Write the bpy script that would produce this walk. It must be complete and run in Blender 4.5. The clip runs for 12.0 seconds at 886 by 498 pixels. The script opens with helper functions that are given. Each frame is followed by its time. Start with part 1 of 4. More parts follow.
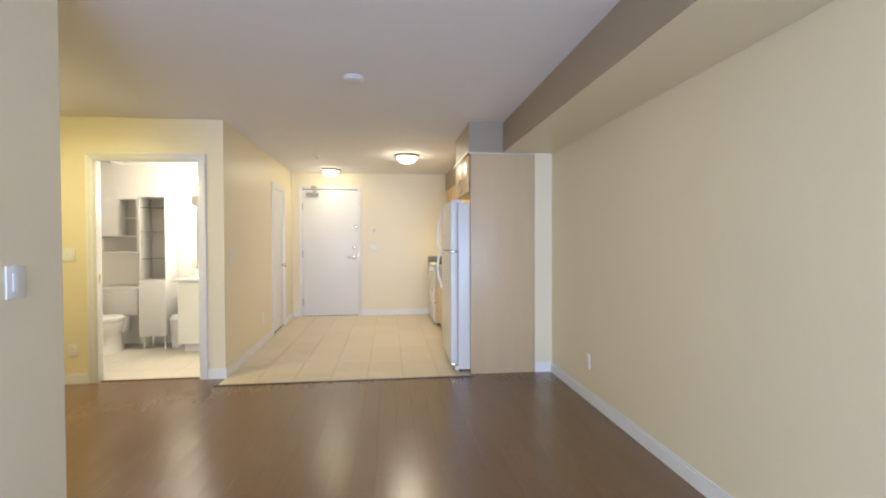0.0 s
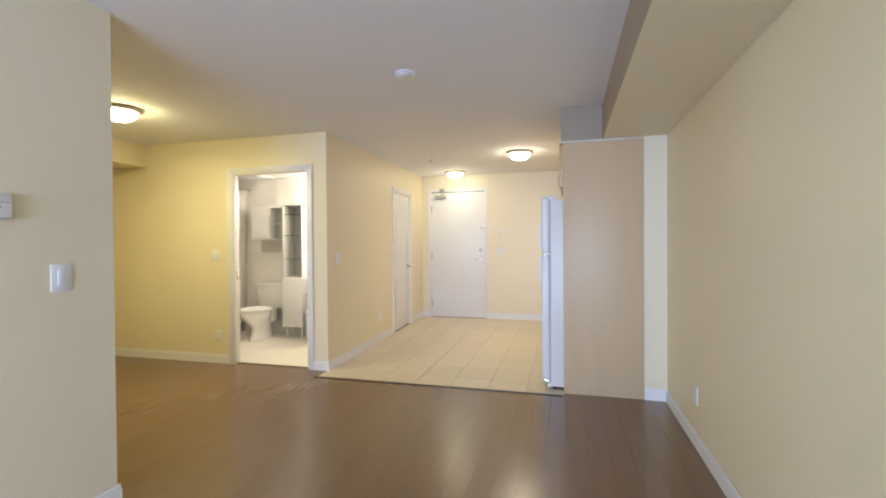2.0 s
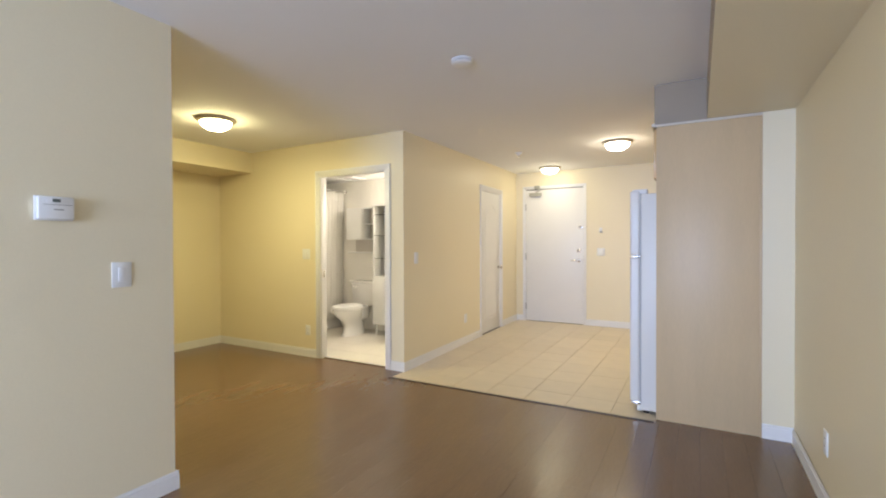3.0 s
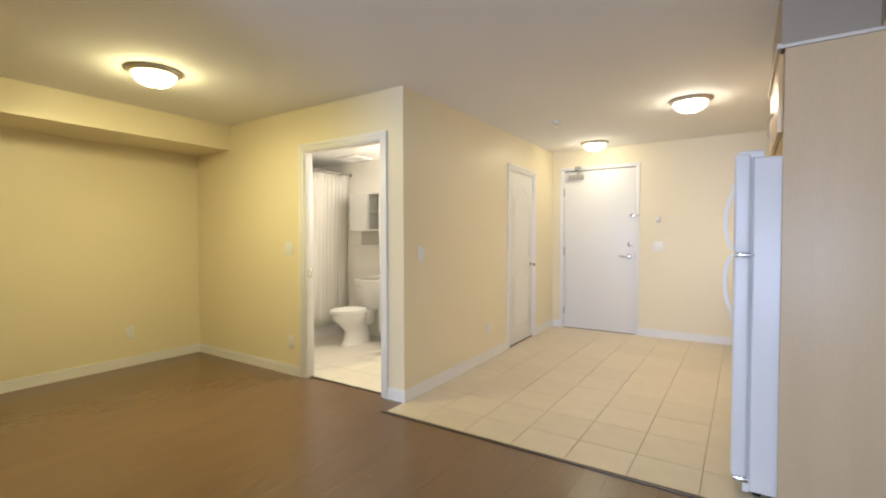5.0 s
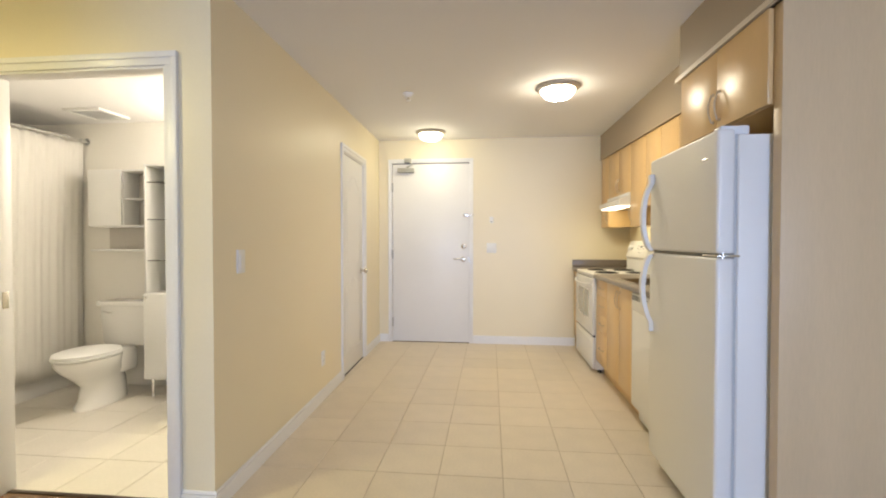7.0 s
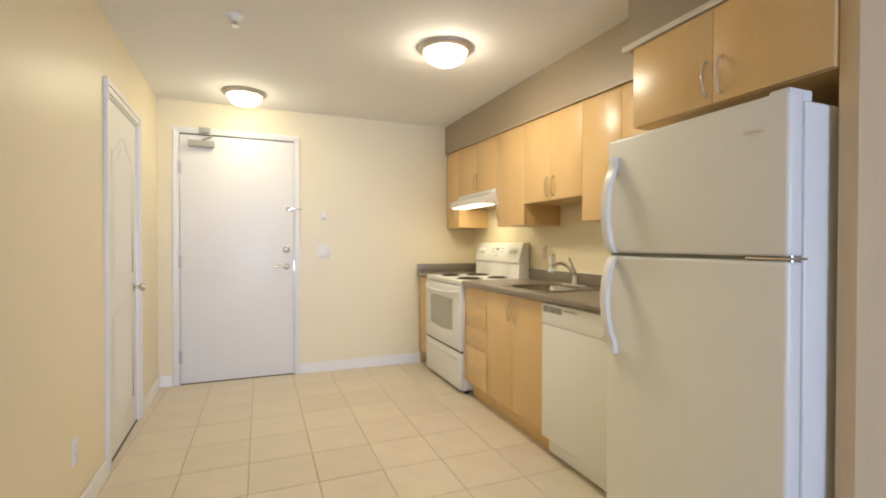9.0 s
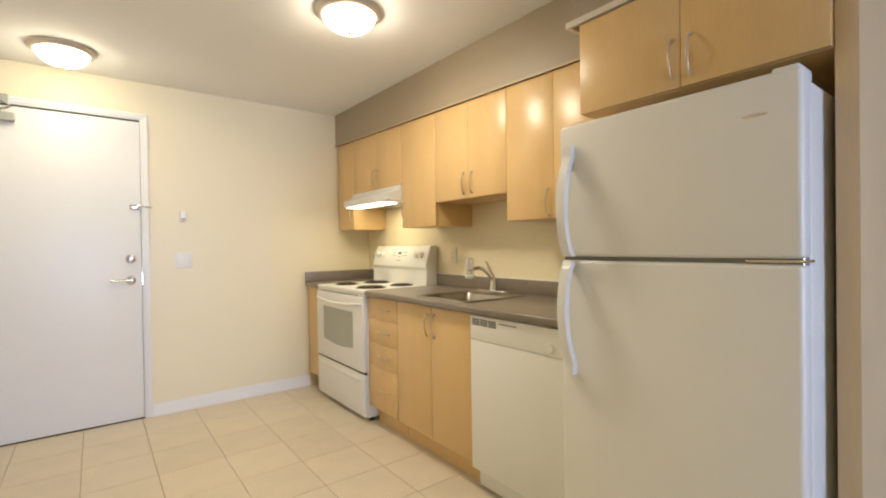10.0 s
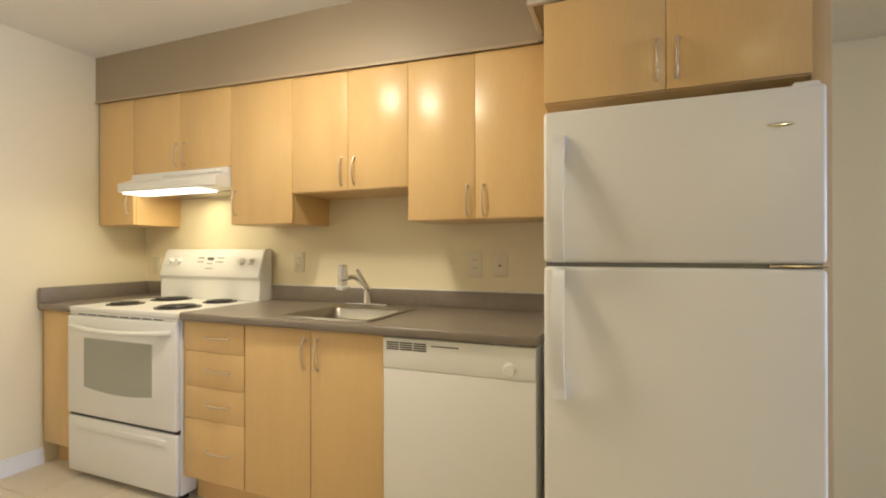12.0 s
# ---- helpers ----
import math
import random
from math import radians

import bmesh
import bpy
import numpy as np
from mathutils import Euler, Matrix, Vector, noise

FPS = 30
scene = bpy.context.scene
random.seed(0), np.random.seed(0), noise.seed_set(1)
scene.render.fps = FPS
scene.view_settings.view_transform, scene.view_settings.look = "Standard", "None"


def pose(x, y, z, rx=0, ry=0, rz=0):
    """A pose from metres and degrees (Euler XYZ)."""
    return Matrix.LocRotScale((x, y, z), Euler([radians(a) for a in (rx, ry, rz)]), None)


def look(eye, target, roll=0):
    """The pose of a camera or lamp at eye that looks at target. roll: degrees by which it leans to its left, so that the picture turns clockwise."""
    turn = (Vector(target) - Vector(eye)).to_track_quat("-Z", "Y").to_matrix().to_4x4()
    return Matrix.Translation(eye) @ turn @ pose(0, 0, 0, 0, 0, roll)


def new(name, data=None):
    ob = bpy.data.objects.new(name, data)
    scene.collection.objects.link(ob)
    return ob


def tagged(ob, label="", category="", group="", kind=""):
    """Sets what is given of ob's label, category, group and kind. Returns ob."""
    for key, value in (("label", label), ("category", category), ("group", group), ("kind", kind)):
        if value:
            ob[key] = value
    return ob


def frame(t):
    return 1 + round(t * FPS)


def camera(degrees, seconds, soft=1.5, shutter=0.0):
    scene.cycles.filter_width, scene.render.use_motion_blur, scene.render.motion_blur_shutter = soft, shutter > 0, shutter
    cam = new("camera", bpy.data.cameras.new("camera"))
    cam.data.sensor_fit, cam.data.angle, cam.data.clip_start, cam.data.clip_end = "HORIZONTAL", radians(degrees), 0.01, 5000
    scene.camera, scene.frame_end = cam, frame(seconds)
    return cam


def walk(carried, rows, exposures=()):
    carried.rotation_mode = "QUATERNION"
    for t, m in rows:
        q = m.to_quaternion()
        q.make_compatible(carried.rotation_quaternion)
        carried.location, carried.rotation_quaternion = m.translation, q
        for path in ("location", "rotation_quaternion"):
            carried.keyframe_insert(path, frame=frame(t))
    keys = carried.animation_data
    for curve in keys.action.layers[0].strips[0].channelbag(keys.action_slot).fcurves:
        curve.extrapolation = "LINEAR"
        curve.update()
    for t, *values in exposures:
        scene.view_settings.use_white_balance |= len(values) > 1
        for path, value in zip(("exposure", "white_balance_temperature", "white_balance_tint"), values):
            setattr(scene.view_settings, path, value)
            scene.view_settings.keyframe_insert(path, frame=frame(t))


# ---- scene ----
cam = camera(88.3, 12.0, soft=2.0)
# seconds, eye, target, roll
PATH = [
    (0, (0.15, 0.947, 1.272), (0.382, 2.933, 1.237), -0.2),
    (0.5, (0.353, 0.983, 1.272), (0.443, 2.981, 1.237), -0.3),
    (1, (0.544, 1.041, 1.261), (0.453, 3.0059, 1.234), -0.3),
    (1.5, (0.747, 1.135, 1.262), (0.442, 3.111, 1.236), -0.3),
    (2, (0.93, 1.271, 1.264), (0.413, 3.202, 1.242), -0.4),
    (2.5, (1.073, 1.428, 1.268), (0.333, 3.286, 1.248), -0.2),
    (3, (1.176, 1.624, 1.267), (0.201, 3.369, 1.246), -0.2),
    (3.2, (1.2, 1.705, 1.262), (0.153, 3.41, 1.241), -0.2),
    (4.8, (0.849, 2.548, 1.26), (-0.297, 4.186, 1.203), -0.1),
    (5, (0.77, 2.67, 1.261), (-0.329, 4.34, 1.208), -0.1),
    (5.5, (0.543, 2.89, 1.252), (-0.399, 4.653, 1.208), -0.1),
    (6, (0.307, 3.1, 1.248), (-0.484, 4.936, 1.207), 0.1),
    (6.5, (0.08, 3.281, 1.246), (-0.456, 5.207, 1.207), 0.1),
    (7, (-0.131, 3.451, 1.231), (-0.338, 5.44, 1.193), -0.0),
    (9, (-0.673, 4.452, 1.213), (0.069, 6.309, 1.191), 0.1),
    (9.5, (-0.681, 4.702, 1.219), (0.29, 6.45, 1.2), -0.4),
    (10, (-0.657, 4.944, 1.224), (0.557, 6.534, 1.209), -0.8),
    (10.5, (-0.669, 5.153, 1.215), (0.773, 6.539, 1.208), -0.1),
    (11, (-0.716, 5.357, 1.193), (0.911, 6.52, 1.206), 0.7),
    (11.5, (-0.709, 5.569, 1.215), (1.039, 6.542, 1.215), 0.2),
    (12, (-0.751, 5.8, 1.216), (1.11, 6.532, 1.222), -0.1),
]
walk(cam, [(t, look(eye, target, roll)) for t, eye, target, roll in PATH], exposures=[(0.0, 0.6), (12.0, 0.6)])

# ---- light ----
world = bpy.data.worlds.new("sky")
scene.world = world
world.use_nodes = True
sky = world.node_tree.nodes.new("ShaderNodeTexSky")
sky.sky_type, sky.sun_disc = "NISHITA", False
sky.sun_elevation, sky.sun_rotation = radians(35), radians(20)
background = world.node_tree.nodes["Background"]
background.inputs["Strength"].default_value = 0.08
world.node_tree.links.new(sky.outputs[0], background.inputs["Color"])


def lamp(name, kind, place, watts, colour, size=0.1, aim=None, size_y=None):
    data = bpy.data.lights.new(name, kind)
    data.energy, data.color = watts, colour
    if kind == "AREA":
        data.shape, data.size, data.size_y = "RECTANGLE", size, size_y or size
    else:
        data.shadow_soft_size = size
    ob = new(name, data)
    ob.matrix_world = look(place, aim) if aim else pose(*place)
    return ob


LAMPS = [("den", -2.60, 4.215, 11.0, (1.0, 0.885, 0.45)), ("kitchen", 0.383, 7.06, 6.3, (1.0, 0.887, 0.68)), ("entry", -0.79, 8.48, 0.9, (1.0, 0.905, 0.64))]
CEIL = 2.395


def rise(y):
    """How far the ceiling climbs above CEIL towards the entry wall."""
    return max(0.0, y - 5.386) * 0.0115


for where, lx, ly, watts, colour in LAMPS:
    lamp(where + "_bulb", "AREA", (lx, ly, CEIL + rise(ly) - 0.135), watts, colour, 0.24, (lx, ly + 0.0001, 0.0)).data.shape = "DISK"
lamp("window_daylight", "AREA", (0.2, -3.20, 1.25), 222, (0.50, 0.655, 1.06), 2.3, (0.2, 5, 1.25), 1.75)
lamp("vanity_bulbs", "POINT", (-1.92, 6.70, 2.0), 26, (1.0, 0.89, 0.74), 0.30)
lamp("hood_bulb", "AREA", (1.14, 8.24, 1.545), 1.3, (1.0, 0.85, 0.50), 0.50, (1.14, 8.24, 0.0), 0.12)


# ---- materials ----
def material(name, colour, rough=0.5, metal=0.0, vary=0.06, scale=3.0, fine=60.0, bump=0.05, stretch=(1, 1, 1), coat=0.0):
    m = bpy.data.materials.new(name)
    m.use_nodes = True
    tree = m.node_tree
    bsdf = tree.nodes["Principled BSDF"]
    bsdf.inputs["Metallic"].default_value = metal
    bsdf.inputs["Coat Weight"].default_value = coat
    coord = tree.nodes.new("ShaderNodeTexCoord")
    mapping = tree.nodes.new("ShaderNodeMapping")
    mapping.inputs["Scale"].default_value = stretch
    tree.links.new(coord.outputs["Object"], mapping.inputs["Vector"])
    mixes = []
    for size, detail in ((scale, 3.0), (fine, 4.0)):
        noise_node = tree.nodes.new("ShaderNodeTexNoise")
        noise_node.inputs["Scale"].default_value = size
        noise_node.inputs["Detail"].default_value = detail
        tree.links.new(mapping.outputs[0], noise_node.inputs["Vector"])
        mixes.append(noise_node)
    both = tree.nodes.new("ShaderNodeMath")
    both.operation = "ADD"
    tree.links.new(mixes[0].outputs["Fac"], both.inputs[0])
    tree.links.new(mixes[1].outputs["Fac"], both.inputs[1])
    ramp = tree.nodes.new("ShaderNodeValToRGB")
    low, high = ramp.color_ramp.elements
    low.position, high.position = 0.3, 0.7
    low.color = (*[c * (1 - vary) for c in colour], 1)
    high.color = (*[min(1.0, c * (1 + vary)) for c in colour], 1)
    half = tree.nodes.new("ShaderNodeMath")
    half.operation = "MULTIPLY"
    half.inputs[1].default_value = 0.5
    tree.links.new(both.outputs[0], half.inputs[0])
    tree.links.new(half.outputs[0], ramp.inputs["Fac"])
    tree.links.new(ramp.outputs["Color"], bsdf.inputs["Base Color"])
    gloss = tree.nodes.new("ShaderNodeMapRange")
    gloss.inputs["To Min"].default_value = max(0.02, rough * 0.85)
    gloss.inputs["To Max"].default_value = min(1.0, rough * 1.15)
    tree.links.new(mixes[0].outputs["Fac"], gloss.inputs["Value"])
    tree.links.new(gloss.outputs[0], bsdf.inputs["Roughness"])
    if bump:
        relief = tree.nodes.new("ShaderNodeBump")
        relief.inputs["Strength"].default_value = bump
        relief.inputs["Distance"].default_value = 0.002
        tree.links.new(mixes[1].outputs["Fac"], relief.inputs["Height"])
        tree.links.new(relief.outputs[0], bsdf.inputs["Normal"])
    return m


def tint_each(m, amount):
    """Each object of the material a little lighter or darker than the next."""
    tree = m.node_tree
    bsdf = tree.nodes["Principled BSDF"]
    source = bsdf.inputs["Base Color"].links[0].from_socket
    info = tree.nodes.new("ShaderNodeObjectInfo")
    spread = tree.nodes.new("ShaderNodeMapRange")
    spread.inputs["To Min"].default_value, spread.inputs["To Max"].default_value = 1 - amount, 1 + amount
    tree.links.new(info.outputs["Random"], spread.inputs["Value"])
    hue = tree.nodes.new("ShaderNodeHueSaturation")
    tree.links.new(spread.outputs[0], hue.inputs["Value"])
    tree.links.new(source, hue.inputs["Color"])
    tree.links.new(hue.outputs[0], bsdf.inputs["Base Color"])
    return m


def glow(name, colour, strength):
    m = bpy.data.materials.new(name)
    m.use_nodes = True
    bsdf = m.node_tree.nodes["Principled BSDF"]
    bsdf.inputs["Base Color"].default_value = (0.9, 0.88, 0.82, 1)
    bsdf.inputs["Roughness"].default_value = 0.3
    bsdf.inputs["Emission Color"].default_value = (*colour, 1)
    bsdf.inputs["Emission Strength"].default_value = strength
    return m


def glass(name, colour=(0.95, 0.98, 0.97), rough=0.0):
    m = bpy.data.materials.new(name)
    m.use_nodes = True
    bsdf = m.node_tree.nodes["Principled BSDF"]
    bsdf.inputs["Base Color"].default_value = (*colour, 1)
    bsdf.inputs["Transmission Weight"].default_value = 1.0
    bsdf.inputs["Roughness"].default_value = rough
    bsdf.inputs["IOR"].default_value = 1.45
    return m


WALL = material("cream_wall_paint", (0.83, 0.740, 0.53), 0.42, vary=0.025, scale=1.2, fine=120, bump=0.06)
TAUPE = material("taupe_bulkhead_paint", (0.35, 0.285, 0.205), 0.5, vary=0.03, scale=1.5, fine=120, bump=0.06)
CEILING = material("white_ceiling_paint", (0.88, 0.872, 0.868), 0.85, vary=0.02, scale=1.0, fine=200, bump=0.15)
TRIM = material("white_trim_paint", (0.84, 0.83, 0.81), 0.35, vary=0.02, scale=4, fine=80, bump=0.02)
DOOR = material("white_door_paint", (0.82, 0.81, 0.79), 0.38, vary=0.02, scale=3, fine=90, bump=0.03)
BATHWALL = material("pale_bath_paint", (0.91, 0.885, 0.82), 0.4, vary=0.02, scale=2, fine=120, bump=0.05)
WOOD = tint_each(material("dark_laminate", (0.166, 0.094, 0.048), 0.24, vary=0.09, scale=5, fine=40, bump=0.0, stretch=(2.0, 0.35, 1)), 0.02)
WOOD.node_tree.nodes["Principled BSDF"].inputs["Specular IOR Level"].default_value = 0.85
TILE = tint_each(material("beige_floor_tile", (0.68, 0.595, 0.462), 0.42, vary=0.07, scale=6, fine=70, bump=0.06), 0.035)
BATHTILE = tint_each(material("pale_bath_tile", (0.74, 0.70, 0.62), 0.4, vary=0.05, scale=5, fine=60, bump=0.05), 0.02)
GROUT = material("brown_grout", (0.50, 0.42, 0.305), 0.9, vary=0.12, scale=12, fine=150, bump=0.3)
GROUT_PALE = material("pale_bath_grout", (0.62, 0.58, 0.50), 0.9, vary=0.08, scale=12, fine=150, bump=0.2)
STRIP = material("dark_threshold_strip", (0.05, 0.03, 0.02), 0.4, vary=0.1)
MAPLE = material("maple_veneer", (0.70, 0.475, 0.218), 0.30, vary=0.05, scale=2.5, fine=26, bump=0.0, stretch=(6, 6, 0.7))
MAPLE_PALE = material("maple_panel", (0.63, 0.475, 0.285), 0.42, vary=0.05, scale=2.5, fine=26, bump=0.02, stretch=(6, 6, 0.7))
ENAMEL = material("white_appliance_enamel", (0.80, 0.787, 0.755), 0.36, vary=0.012, scale=2, fine=260, bump=0.10)
PLASTIC = material("white_plastic", (0.82, 0.82, 0.80), 0.35, vary=0.015, scale=8, fine=90, bump=0.02)
SEAM = material("grey_gasket", (0.22, 0.21, 0.19), 0.6, vary=0.08)
GASKET = material("pale_grey_gasket", (0.50, 0.50, 0.49), 0.6, vary=0.06)
DARK = material("black_enamel", (0.015, 0.014, 0.013), 0.35, vary=0.2)
SLOT = material("dark_slot", (0.03, 0.03, 0.035), 0.5, vary=0.1)
# oven window base is a lightened greenish grey, carrying the reflected room in its colour
OVENGLASS = material("oven_window_glass", (0.33, 0.335, 0.28), 0.08, vary=0.05, coat=0.6, bump=0.0)
COUNTER = material("grey_laminate_counter", (0.225, 0.188, 0.152), 0.30, vary=0.10, scale=25, fine=220, bump=0.03)
STEEL = material("brushed_steel", (0.36, 0.335, 0.295), 0.32, metal=1.0, vary=0.05, scale=8, fine=150, bump=0.03, stretch=(1, 12, 1))
NICKEL = material("satin_nickel", (0.66, 0.62, 0.56), 0.25, metal=1.0, vary=0.04, bump=0.0)
PULL = material("pale_satin_pull", (0.60, 0.49, 0.35), 0.32, metal=0.45, vary=0.03, bump=0.0)
HINGE = material("dull_grey_hinge", (0.52, 0.51, 0.49), 0.5, metal=0.3, vary=0.05, bump=0.0)
CLOSER = material("grey_closer_paint", (0.40, 0.39, 0.33), 0.45, vary=0.05)
RIMMETAL = material("brushed_lamp_rim", (0.56, 0.51, 0.44), 0.42, metal=0.6, vary=0.03, bump=0.0)
PALE = material("pale_strip_paint", (0.68, 0.62, 0.52), 0.45, vary=0.03)
ALMOND = material("almond_plastic", (0.78, 0.71, 0.56), 0.35, vary=0.015, scale=8, fine=90, bump=0.02)
SCRIBE = material("brown_scribe_strip", (0.42, 0.33, 0.23), 0.5, vary=0.04)
BACKPANEL = material("grey_beige_back_panel", (0.62, 0.58, 0.52), 0.5, vary=0.03)
CHROME = material("chrome", (0.80, 0.80, 0.80), 0.08, metal=1.0, vary=0.02, bump=0.0)
PORCELAIN = material("white_porcelain", (0.86, 0.85, 0.82), 0.12, vary=0.01, coat=0.4, bump=0.0)
CURTAIN = material("white_curtain_cloth", (0.88, 0.86, 0.81), 0.75, vary=0.03, scale=6, fine=200, bump=0.15)
def let_through(m, share):
    """Cloth that lets part of the light pass."""
    tree = m.node_tree
    bsdf, end = tree.nodes["Principled BSDF"], tree.nodes["Material Output"]
    thin = tree.nodes.new("ShaderNodeBsdfTranslucent")
    thin.inputs["Color"].default_value = (0.88, 0.86, 0.81, 1)
    blend = tree.nodes.new("ShaderNodeMixShader")
    blend.inputs[0].default_value = share
    tree.links.new(bsdf.outputs[0], blend.inputs[1])
    tree.links.new(thin.outputs[0], blend.inputs[2])
    tree.links.new(blend.outputs[0], end.inputs["Surface"])
    return m


let_through(CURTAIN, 0.22)
MIRROR = material("mirror_silver", (0.92, 0.92, 0.92), 0.02, metal=1.0, vary=0.0, bump=0.0)
SCREEN = material("grey_display", (0.10, 0.12, 0.11), 0.3, vary=0.1)
SHADES = {where: glow("lit_frosted_glass", colour, {"den": 26.0, "kitchen": 16.0, "entry": 10.0}[where]) for where, lx, ly, watts, colour in LAMPS}
BULB = glow("lit_bulb_glass", (1.0, 0.92, 0.80), 6.0)
LENS = glow("lit_hood_lens", (1.0, 0.90, 0.70), 2.5)
PANE = glass("window_glass")
SHELFGLASS = glass("shelf_glass", (0.92, 0.95, 0.93))


# ---- mesh helpers ----
def origin_of(parent):
    place = Vector((0, 0, 0))
    while parent is not None:
        place += parent.location
        parent = parent.parent
    return place


def finish(name, bm, mat, parent=None, smooth=None):
    """A mesh object from bm, whose vertices are in world metres."""
    bmesh.ops.recalc_face_normals(bm, faces=bm.faces)
    shift = origin_of(parent)
    if shift.length:
        bmesh.ops.translate(bm, vec=-shift, verts=bm.verts)
    me = bpy.data.meshes.new(name)
    bm.to_mesh(me)
    bm.free()
    me.materials.append(mat)
    if smooth is not None:
        me.polygons.foreach_set("use_smooth", [True] * len(me.polygons))
        me.set_sharp_from_angle(angle=radians(smooth))
    ob = new(name, me)
    ob.parent = parent
    return ob


def add_box(bm, x0, x1, y0, y1, z0, z1, bevel=0.0, segments=1):
    made = bmesh.ops.create_cube(bm, size=1.0)["verts"]
    for v in made:
        v.co = Vector(((x0 + x1) / 2 + v.co.x * (x1 - x0), (y0 + y1) / 2 + v.co.y * (y1 - y0), (z0 + z1) / 2 + v.co.z * (z1 - z0)))
    if bevel:
        edges = list({e for v in made for e in v.link_edges})
        bmesh.ops.bevel(bm, geom=edges, offset=bevel, segments=segments, affect="EDGES", profile=0.5)


def box(name, x0, x1, y0, y1, z0, z1, mat, parent=None, bevel=0.002, segments=2):
    bm = bmesh.new()
    add_box(bm, x0, x1, y0, y1, z0, z1, bevel, segments)
    return finish(name, bm, mat, parent, 40 if bevel else None)


def boxes(name, parts, mat, parent=None, bevel=0.0):
    bm = bmesh.new()
    for p in parts:
        add_box(bm, *p, bevel, 2)
    return finish(name, bm, mat, parent, 40 if bevel else None)


def add_tube(bm, path, radius, sides=8):
    rings = []
    path = [Vector(p) for p in path]
    for i, p in enumerate(path):
        along = (path[min(i + 1, len(path) - 1)] - path[max(i - 1, 0)]).normalized()
        side = along.cross(Vector((0, 0, 1)))
        if side.length < 0.2:
            side = along.cross(Vector((0, 1, 0)))
        side.normalize()
        up = side.cross(along)
        r = radius(i / (len(path) - 1)) if callable(radius) else radius
        rings.append([bm.verts.new(p + r * (math.cos(a) * side + math.sin(a) * up)) for a in [2 * math.pi * k / sides for k in range(sides)]])
    for a, b in zip(rings, rings[1:]):
        for k in range(sides):
            bm.faces.new((a[k], a[(k + 1) % sides], b[(k + 1) % sides], b[k]))
    bm.faces.new(rings[0])
    bm.faces.new(rings[-1])


def tube(name, path, radius, mat, parent=None, sides=10):
    bm = bmesh.new()
    add_tube(bm, path, radius, sides)
    return finish(name, bm, mat, parent, 50)


def add_lathe(bm, centre, profile, sides=32, axis="z", close=True, sx=1.0, sy=1.0):
    """Turns (radius, height) pairs round the axis through centre."""
    c = Vector(centre)
    turn = {"z": Matrix.Identity(3), "x": Matrix(((0, 0, 1), (0, 1, 0), (-1, 0, 0))), "y": Matrix(((1, 0, 0), (0, 0, 1), (0, -1, 0)))}[axis]
    rings = []
    for r, h in profile:
        rings.append([bm.verts.new(c + turn @ Vector((sx * r * math.cos(2 * math.pi * k / sides), sy * r * math.sin(2 * math.pi * k / sides), h))) for k in range(sides)])
    for a, b in zip(rings, rings[1:]):
        for k in range(sides):
            bm.faces.new((a[k], a[(k + 1) % sides], b[(k + 1) % sides], b[k]))
    if close:
        bm.faces.new(rings[0])
        bm.faces.new(rings[-1])


def lathe(name, centre, profile, mat, parent=None, sides=32, axis="z", sx=1.0, sy=1.0):
    bm = bmesh.new()
    add_lathe(bm, centre, profile, sides, axis, True, sx, sy)
    return finish(name, bm, mat, parent, 40)


def thing(name, place, label, category, group=""):
    ob = new(name)
    ob.location = place
    ob.empty_display_size = 0.1
    return tagged(ob, label, category, group)


def setting(ob, label, category):
    return tagged(ob, label, category, kind="structure")


# ---- the large structure ----
RIGHT, HALL, FAR, BATH, DEN, PART = 1.712, -1.374, 8.90, 5.386, -4.24, -1.196
PANEL, BACK, SOUTH, EDGE = 5.225, 1.46, -3.30, 5.165

FRONT = 1.8
wood_floor = setting(boxes("floor", [(DEN - 0.12, RIGHT + 0.12, SOUTH - 0.12, FRONT, -0.08, 0.0), (DEN - 0.12, RIGHT + 0.12, FRONT, EDGE, -0.08, -0.006), (DEN - 0.12, HALL + 0.03, EDGE, BATH + 0.05, -0.08, -0.006), (0.915, RIGHT + 0.12, EDGE, PANEL + 0.02, -0.08, -0.006)], WOOD), "dark brown laminate wood floor with a satin sheen", "floor")
tile_floor = setting(boxes("floor_tiled", [(HALL - 0.005, BACK + 0.05, EDGE, FAR + 0.02, -0.08, -0.004), (HALL - 0.12, HALL - 0.005, BATH + 0.02, FAR + 0.02, -0.08, -0.004)], GROUT), "beige square ceramic tiles with thin brown grout", "floor")
bath_floor = setting(boxes("floor_bath", [(-4.5, HALL - 0.1, BATH + 0.05, 7.06, -0.08, -0.004)], GROUT_PALE), "pale ceramic tile floor of the bathroom", "floor")
setting(box("threshold", HALL - 0.02, 0.905, EDGE - 0.022, EDGE + 0.006, -0.002, 0.006, STRIP, bevel=0.002), "thin dark strip between wood and tile", "trim")
setting(box("threshold_bath", -2.485, -1.59, BATH + 0.035, BATH + 0.06, -0.002, 0.006, STRIP, bevel=0.002), "thin dark strip under the bathroom doorway", "trim")

top = boxes("ceiling", [(DEN - 0.12, RIGHT + 0.12, SOUTH - 0.12, BATH, CEIL, CEIL + 0.16), (DEN - 0.12, RIGHT + 0.12, BATH, FAR + 0.16, CEIL, CEIL + 0.16)], CEILING)
for v in top.data.vertices:
    if v.co.z < CEIL + 0.01:
        v.co.z += rise(v.co.y)
setting(top, "flat white painted ceiling", "ceiling")
setting(boxes("ceiling_bath", [(-4.5, HALL - 0.12, BATH + 0.08, 7.03, 2.225, 2.26)], CEILING), "lower white painted bathroom ceiling", "ceiling")

